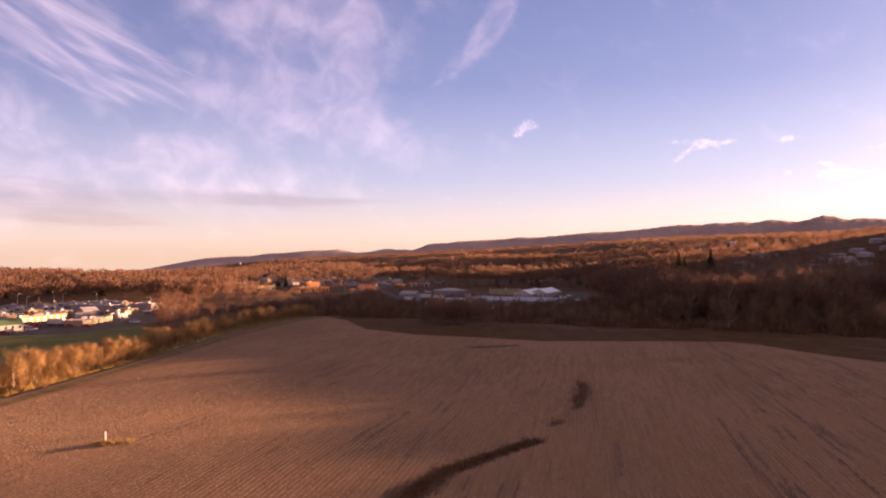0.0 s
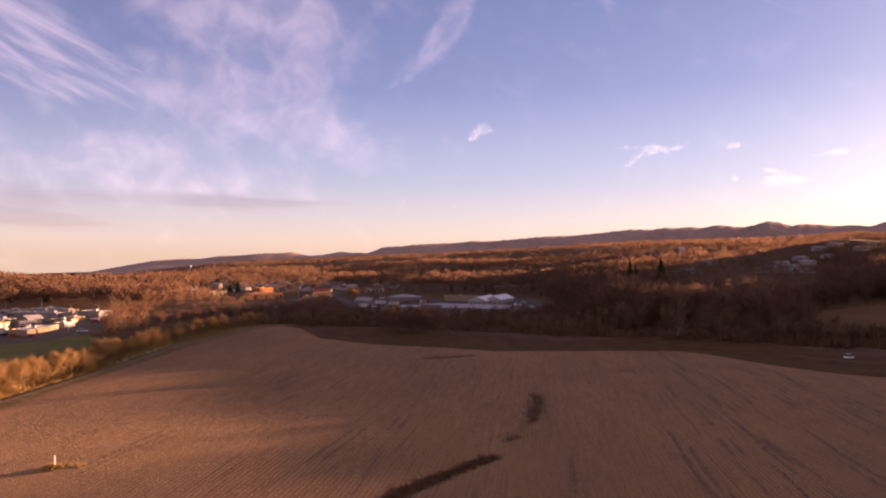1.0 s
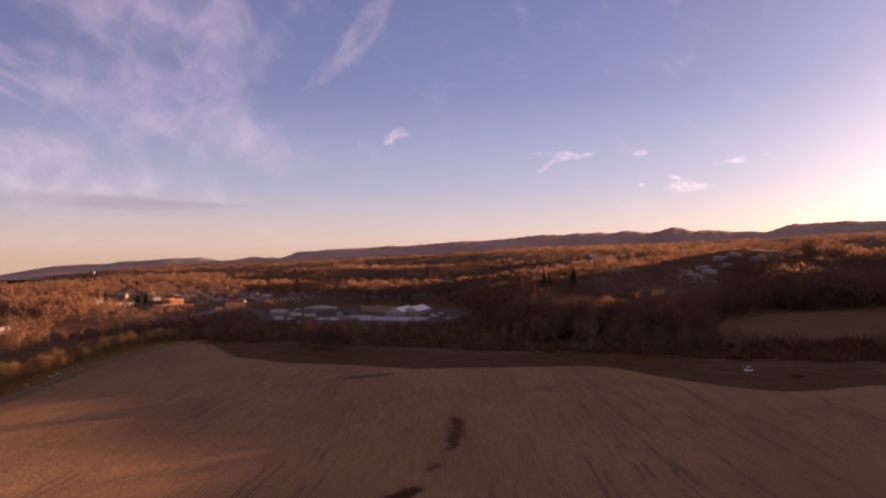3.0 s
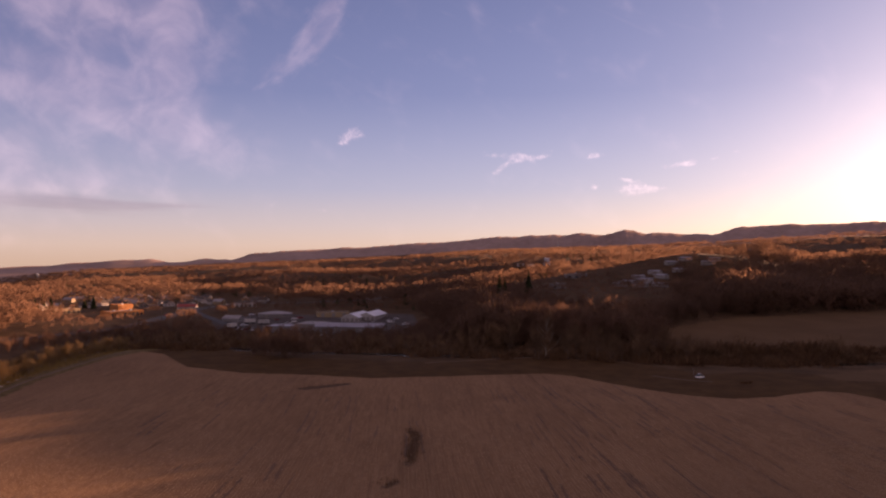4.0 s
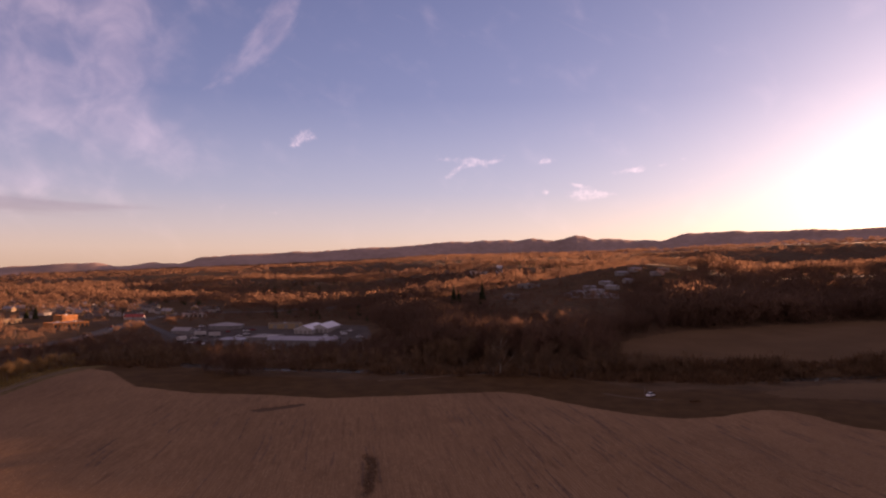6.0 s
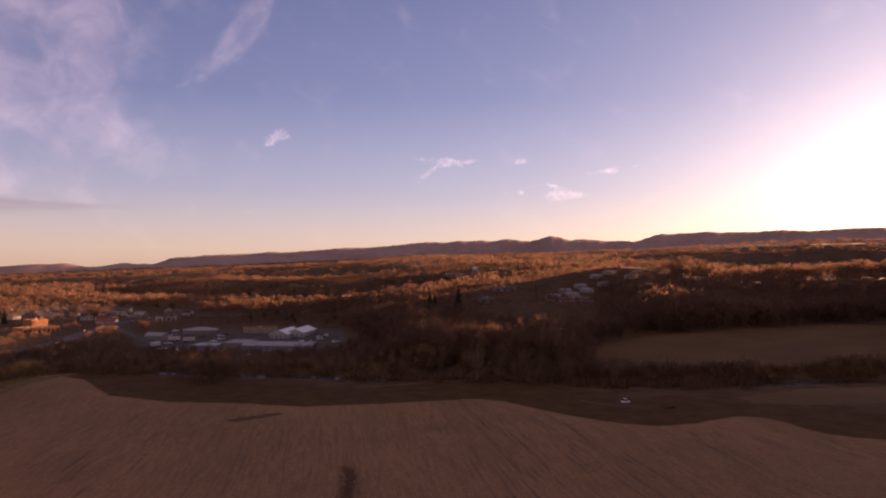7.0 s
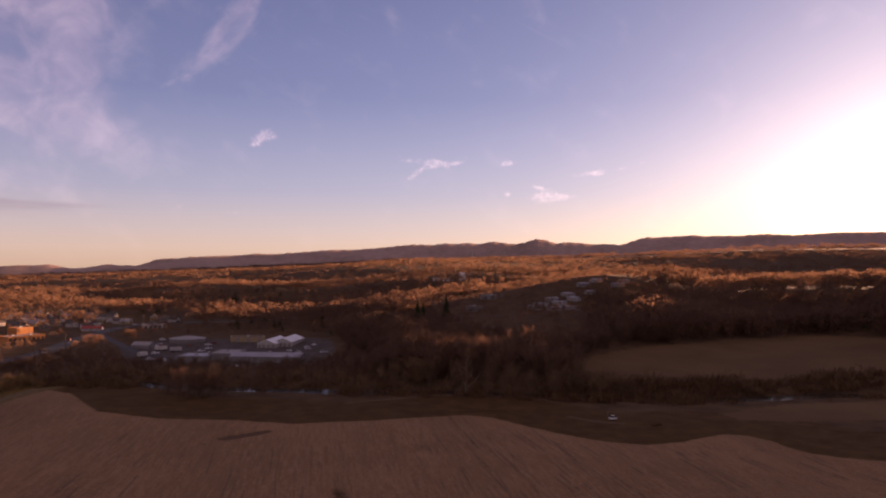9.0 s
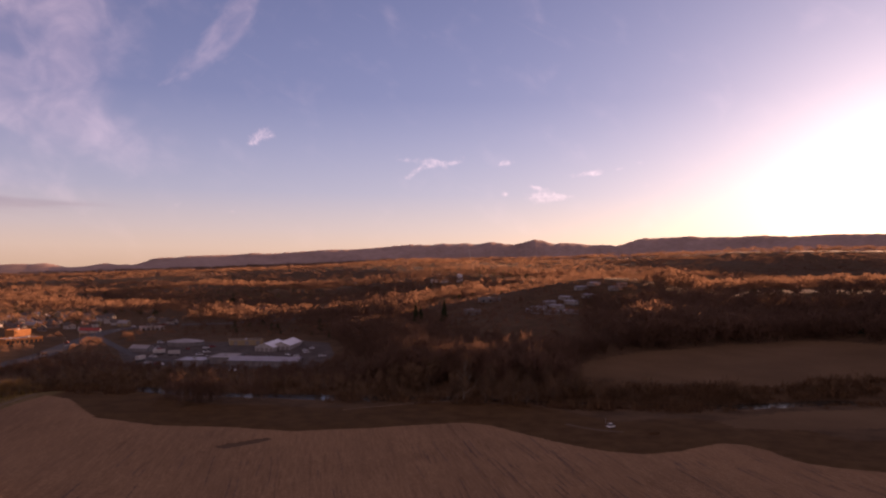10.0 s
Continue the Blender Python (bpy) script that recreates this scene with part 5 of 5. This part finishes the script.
# ---------------------------------------------------------------- vehicles
def car(x, y, turn, paint, label, name="car", length=4.5, tall=1.45, category="car", group="parked cars"):
    t = root(name, label, category, group, stand(x, y, turn, -0.02))
    L, wd = length / 2, 0.88
    bm = bmesh.new()
    prof = [(-L, 0.35), (L, 0.35), (L, 0.72), (L * 0.5, 0.88), (-L * 0.92, 0.92), (-L, 0.8)]
    a = [bm.verts.new((px, -wd, z)) for px, z in prof]
    b2 = [bm.verts.new((px, wd, z)) for px, z in prof]
    bm.faces.new(a)
    bm.faces.new(b2[::-1])
    for i in range(6):
        j = (i + 1) % 6
        bm.faces.new((a[j], a[i], b2[i], b2[j]))
    bmesh.ops.bevel(bm, geom=bm.edges[:], offset=0.06, segments=2, affect="EDGES")
    part("body", bm, paint, t)
    bm = bmesh.new()
    prof = [(-L * 0.8, 0.9), (L * 0.42, 0.88), (L * 0.16, tall), (-L * 0.6, tall)]
    a = [bm.verts.new((px, -wd + 0.08 + (0.1 if z > 1 else 0), z)) for px, z in prof]
    b2 = [bm.verts.new((px, wd - 0.08 - (0.1 if z > 1 else 0), z)) for px, z in prof]
    bm.faces.new(a)
    bm.faces.new(b2[::-1])
    for i in range(4):
        j = (i + 1) % 4
        bm.faces.new((a[j], a[i], b2[i], b2[j]))
    part("cabin", bm, GLASS_DARK, t)
    part("roof", boxed(-L * 0.6, L * 0.16, -wd + 0.17, wd - 0.17, tall + 0.004, tall + 0.06), paint, t)
    for sx in (-0.62, 0.62):
        for sy in (-1, 1):
            bm = bmesh.new()
            bmesh.ops.create_cone(bm, cap_ends=True, segments=14, radius1=0.33, radius2=0.33, depth=0.22, matrix=Matrix.Translation((sx * L, sy * 0.8, 0.33)) @ Matrix.Rotation(math.pi / 2, 4, "X"))
            wheel = part("wheel", bm, RUBBER, t)
            bm = bmesh.new()
            bmesh.ops.create_cone(bm, cap_ends=True, segments=10, radius1=0.19, radius2=0.17, depth=0.04, matrix=Matrix.Translation((sx * L, sy * 0.92, 0.33)) @ Matrix.Rotation(math.pi / 2, 4, "X"))
            part("rim", bm, STEEL, wheel)
    return t


def trailer(x, y, turn, label="white box trailer parked in the yard"):
    t = root("trailer", label, "trailer", "trailers in the yard", stand(x, y, turn, 0))
    part("box", boxed(-3.6, 3.6, -1.2, 1.2, 1.0, 3.1), WHITE_WALL, t)
    part("chassis", boxed(-3.4, 3.4, -0.5, 0.5, 0.75, 0.996), STEEL, t)
    for sx in (-2.7, -1.6, 2.2):
        for sy in (-1, 1):
            bm = bmesh.new()
            bmesh.ops.create_cone(bm, cap_ends=True, segments=12, radius1=0.5, radius2=0.5, depth=0.3, matrix=Matrix.Translation((sx, sy * 0.95, 0.5)) @ Matrix.Rotation(math.pi / 2, 4, "X"))
            part("wheel", bm, RUBBER, t)
    return t


car(146, 238, 20, WHITE_PAINT, "small white utility vehicle parked on the grass by the river trees", "utility_vehicle", 3.1, 1.6, "utility vehicle", "")
trailer(-22, 483, 60)
trailer(-12, 516, 20)
trailer(-3, 509, 5)
trailer(-170, 334, -10, "white box trailer parked beside the lot")
cars = [car(27, 430, 15, WHITE_PAINT, "white car parked in the yard"), car(40, 412, 70, DARK_PAINT, "dark car parked in the yard"), car(-170, 314, 30, WHITE_PAINT, "white car parked in the shop lot"), car(-160, 326, 40, RED_PAINT, "dark red car parked in the shop lot")]
for k in range(84):
    zone_poly, n0 = ((LOTS, 0), (YARD, 1), (LOTS, 2))[k % 3]
    for _ in range(40):
        bx = [p[0] for p in zone_poly]
        by = [p[1] for p in zone_poly]
        x, y = rng.uniform(min(bx), max(bx)), rng.uniform(min(by), max(by))
        clear = all(math.hypot(x - a, y - b) > c for a, b, c in ((60, 527, 24), (74, 533, 24), (47, 447, 23), (46, 560, 16), (8, 462, 15), (26, 468, 16), (5, 562, 15), (-191, 354, 18), (-192, 424, 17), (-166, 428, 11), (-160, 344, 14), (-157, 366, 6), (-180, 312, 9), (-185, 395, 9), (-23, 533, 9), (-22, 483, 8), (-12, 516, 8), (-3, 509, 8), (-170, 334, 8))) and all(math.hypot(x - a, y - b) > c + 2 for a, b, c in taken)
        if clear and polygon_distance(zone_poly, np.array([x]), np.array([y]))[0] > 3:
            copy_thing(cars[k % 4 if k % 4 != 1 else 0], stand(x, y, rng.choice((20, 110, 35)), -0.02))
            break


# traffic standing on the highway
lane = resample(HIGHWAY, 4.0)
for k in range(16):
    i = int(rng.integers(30, len(lane) - 40))
    d = lane[i + 1] - lane[i - 1]
    d /= np.linalg.norm(d)
    side = rng.choice((-1, 1))
    x, y = lane[i] + np.array([d[1], -d[0]]) * 3.2 * side
    c = copy_thing(cars[k % 4], stand(x, y, math.degrees(math.atan2(d[1], d[0])), -0.35))
    tagged(c, ("white car on the highway", "dark car on the highway", "white car on the highway", "dark red car on the highway")[k % 4], group="cars on the highway")


def utility_pole(h=10.5):
    t = root("utility_pole", "weathered wooden utility pole beside the highway", "utility pole", "poles along the highway")
    v, f = frustum((0, 0, -0.8), (0, 0, h), 0.17, 0.11, 8)
    part("pole", quick_mesh("pole", v, f, BARK), None, t)
    part("crossarm", boxed(-1.2, 1.2, -0.07, 0.07, h - 0.9, h - 0.74), BARK, t)
    for sx in (-1.05, -0.4, 0.4, 1.05):
        v, f = frustum((sx, 0, h - 0.736), (sx, 0, h - 0.5), 0.06, 0.045, 6)
        part("insulator", quick_mesh("insulator", v, f, STEEL), None, t)
    return t


pole = utility_pole()
first = True
for i in range(24, len(lane) - 30, 10):
    d = lane[i + 1] - lane[i - 1]
    d /= np.linalg.norm(d)
    x, y = lane[i] + np.array([d[1], -d[0]]) * 9.5
    at = stand(x, y, math.degrees(math.atan2(d[1], d[0])) + 90, 0)
    if first:
        pole.matrix_world, first = at, False
    else:
        copy_thing(pole, at)


def lamp_post(x, y, h=9.0):
    t = root("lamp_post", "grey steel lamp post in the shop lot", "lamp post", "lot lamp posts", stand(x, y, rng.uniform(0, 360), 0.2))
    v, f = frustum((0, 0, 0), (0, 0, h), 0.16, 0.09, 8)
    part("pole", quick_mesh("pole", v, f, STEEL), None, t)
    part("arm", boxed(-0.06, 1.8, -0.06, 0.06, h - 0.1, h + 0.02), STEEL, t)
    part("lamp_head", boxed(1.2, 2.1, -0.2, 0.2, h - 0.22, h - 0.104), STEEL, t)


for x, y in ((-215, 430), (-228, 445), (-238, 425), (-205, 450), (-150, 390), (-146, 345), (-190, 372), (-222, 405)):
    lamp_post(x, y)

# ---------------------------------------------------------------- in the field
post = root("marker_post", "white marker post standing in dry yellow weeds", "post", "", stand(-50, 112.5, 0, 0.3))
part("shaft", boxed(-0.075, 0.075, -0.075, 0.075, 0, 2.0), POST_PAINT, post)
part("cap", boxed(-0.1, 0.1, -0.1, 0.1, 2.004, 2.08), POST_PAINT, post)


def tufts(name, xy, low, high, width, mat, label, category, per=7, seed=3, loose=0.18):
    """Upright blades in clumps."""
    g = np.random.default_rng(seed)
    n = len(xy) * per
    base = np.repeat(xy, per, axis=0) + g.normal(size=(n, 2)) * loose
    starts = np.column_stack([base, ground_z(base[:, 0], base[:, 1]) - 0.35 * (polyline_distance(GULLY, base[:, 0], base[:, 1]) < 2.5)])
    V, F = twig_set(g, starts, g.uniform(low, high, n), 0.42, width, 0.9)
    return tagged(new(name, quick_mesh(name, V, F, mat)), label, category, kind="stuff")


g = np.random.default_rng(12)
clump = np.stack([-50 + g.normal(size=95) * 0.7, 112 + g.normal(size=95) * 0.5], 1)
clump = np.concatenate([clump, np.stack([-49.4 + g.uniform(0, 3.2, 16), 112.3 + g.uniform(0, 1.6, 16)], 1)])
tufts("dry_weeds", clump, 0.35, 0.85, 0.06, SHRUB, "dry yellow weeds round the marker post", "weeds")
gl = np.concatenate([resample(GULLY, 0.12), resample(GULLY_FAR, 0.5), resample(GULLY_END, 0.5)])
gl = np.repeat(gl, 3, axis=0) + g.normal(size=(len(gl) * 3, 2)) * 0.8
tufts("gully_weeds", gl, 0.25, 0.7, 0.045, DARK_WEED, "dark dead weeds in the field gully", "weeds", per=4)
bank = resample(SOUTH_TRACK, 0.35)
bank = np.repeat(bank[bank[:, 1] > 110], 3, axis=0)
bank = bank + np.stack([-g.uniform(3, 8, len(bank)), g.normal(size=len(bank))], 1)
tufts("track_weeds", bank, 0.4, 1.1, 0.06, SHRUB, "dry tan weeds along the farm track", "weeds", per=4)

# slim pole beside the vehicle
pole = root("marker_pole", "slim pale pole standing beside the white utility vehicle", "pole", "", stand(144.0, 238.6, 0, 0.2))
for z0, z1, r0, nm in ((0.0, 3.6, 0.03, "shaft"), (3.6, 3.68, 0.05, "cap")):
    bm = bmesh.new()
    bmesh.ops.create_cone(bm, cap_ends=True, segments=8, radius1=r0, radius2=r0 * 0.8, depth=z1 - z0, matrix=Matrix.Translation((0, 0, (z0 + z1) / 2)))
    part(nm, bm, STEEL, pole)

# stubble: short stalks standing in rows
turn = radians(10)
u = np.arange(-110, 150, 0.76)
w = np.arange(60, 215, 0.21)
U, V2 = np.meshgrid(u, w)
U = (U + g.normal(size=U.shape) * 0.04).ravel()
V2 = (V2 + g.normal(size=V2.shape) * 0.12).ravel()
sx, sy = U * math.cos(turn) + V2 * math.sin(turn), -U * math.sin(turn) + V2 * math.cos(turn)
keep = (g.uniform(0, 1, len(sx)) < 1 - smooth(92, 205, sy)) & (sy > 84)
sx, sy = sx[keep], sy[keep]
keep = (polygon_distance(CROP, sx, sy) > 0.5) & (polyline_distance(GULLY, sx, sy) > 1.8)
xy = np.stack([sx[keep], sy[keep]], 1)
tufts("stubble", xy, 0.13, 0.27, 0.022, STALKS, "cut pale corn stubble in long rows", "stubble", per=3, loose=0.08)

# ragged bare strips where wheels pressed the straw flat
def pressed_strips(count, seed):
    h = np.random.default_rng(seed)
    V, F = [], []
    for _ in range(count):
        across = h.uniform(24, 150) if h.uniform() < 0.8 else h.uniform(-70, 10)
        first, length, half = h.uniform(88, 225), h.uniform(6, 34), h.uniform(0.14, 0.42)
        pair = h.uniform() < 0.35
        along = np.arange(first, first + length, 0.7)
        for shift in ((0.0, 1.9) if pair else (0.0,)):
            wide = half * np.clip(h.normal(0.75, 0.45, len(along)), 0.05, 1.6) * np.clip(np.minimum(along - first, first + length - along) / 3.0, 0.1, 1.0)
            mid = across + shift + 0.5 * np.sin(along / 11.0 + first) + h.normal(size=len(along)) * 0.08
            a, b = mid - wide, mid + wide
            x = np.stack([a, b], 1) * math.cos(turn) + along[:, None] * math.sin(turn)
            y = -np.stack([a, b], 1) * math.sin(turn) + along[:, None] * math.cos(turn)
            if (polygon_distance(CROP, x, y) < 2.0).any() or (polyline_distance(GULLY, x, y) < 3.0).any():
                continue
            start = sum(len(v) for v in V)
            V.append(np.stack([x, y, ground_z(x, y) + 0.05], 2).reshape(-1, 3))
            k = start + 2 * np.arange(len(along) - 1)
            F.append(np.stack([k, k + 1, k + 3, k + 2], 1))
    ob = new("pressed_strips", quick_mesh("pressed_strips", np.concatenate(V), np.concatenate(F), PRESSED))
    tagged(ob, "darker strips of flattened straw and soil between stubble rows", "stubble", kind="stuff")


pressed_strips(190, 31)

# low heap of cut brush beside the track
heap = np.random.default_rng(8)
spots = np.stack([155 + heap.normal(size=60) * 0.9, 224 + heap.normal(size=60) * 0.5], 1)
tufts("brush_heap", spots, 0.3, 0.9, 0.08, DARK_WEED, "low heap of dark cut brush on the grass", "brush heap", per=6)

# stones along the track
bm = bmesh.new()
bmesh.ops.create_icosphere(bm, subdivisions=2, radius=0.6)
for v in bm.verts:
    v.co = v.co * (1 + 0.35 * noise.noise(v.co * 1.7))
    v.co.z *= 0.65
me = bpy.data.meshes.new("boulder")
bm.to_mesh(me)
bm.free()
me.materials.append(STONE)
for k in range(26):
    y = g.uniform(240, 300)
    x = float(np.interp(y, [200, 245, 289, 345], [-88, -85.5, -83, -74])) - g.uniform(2.4, 5.0)
    ob = tagged(new("boulder", me), "pale rough boulder beside the farm track", "boulder", "boulders along the track")
    s = g.uniform(0.5, 1.4)
    ob.matrix_world = Matrix.Translation((x, y, float(ground_z(x, y)) + 0.12 * s)) @ Matrix.Rotation(g.uniform(0, 6), 4, "Z") @ Matrix.Diagonal((s, s * 0.8, s * 0.8, 1))
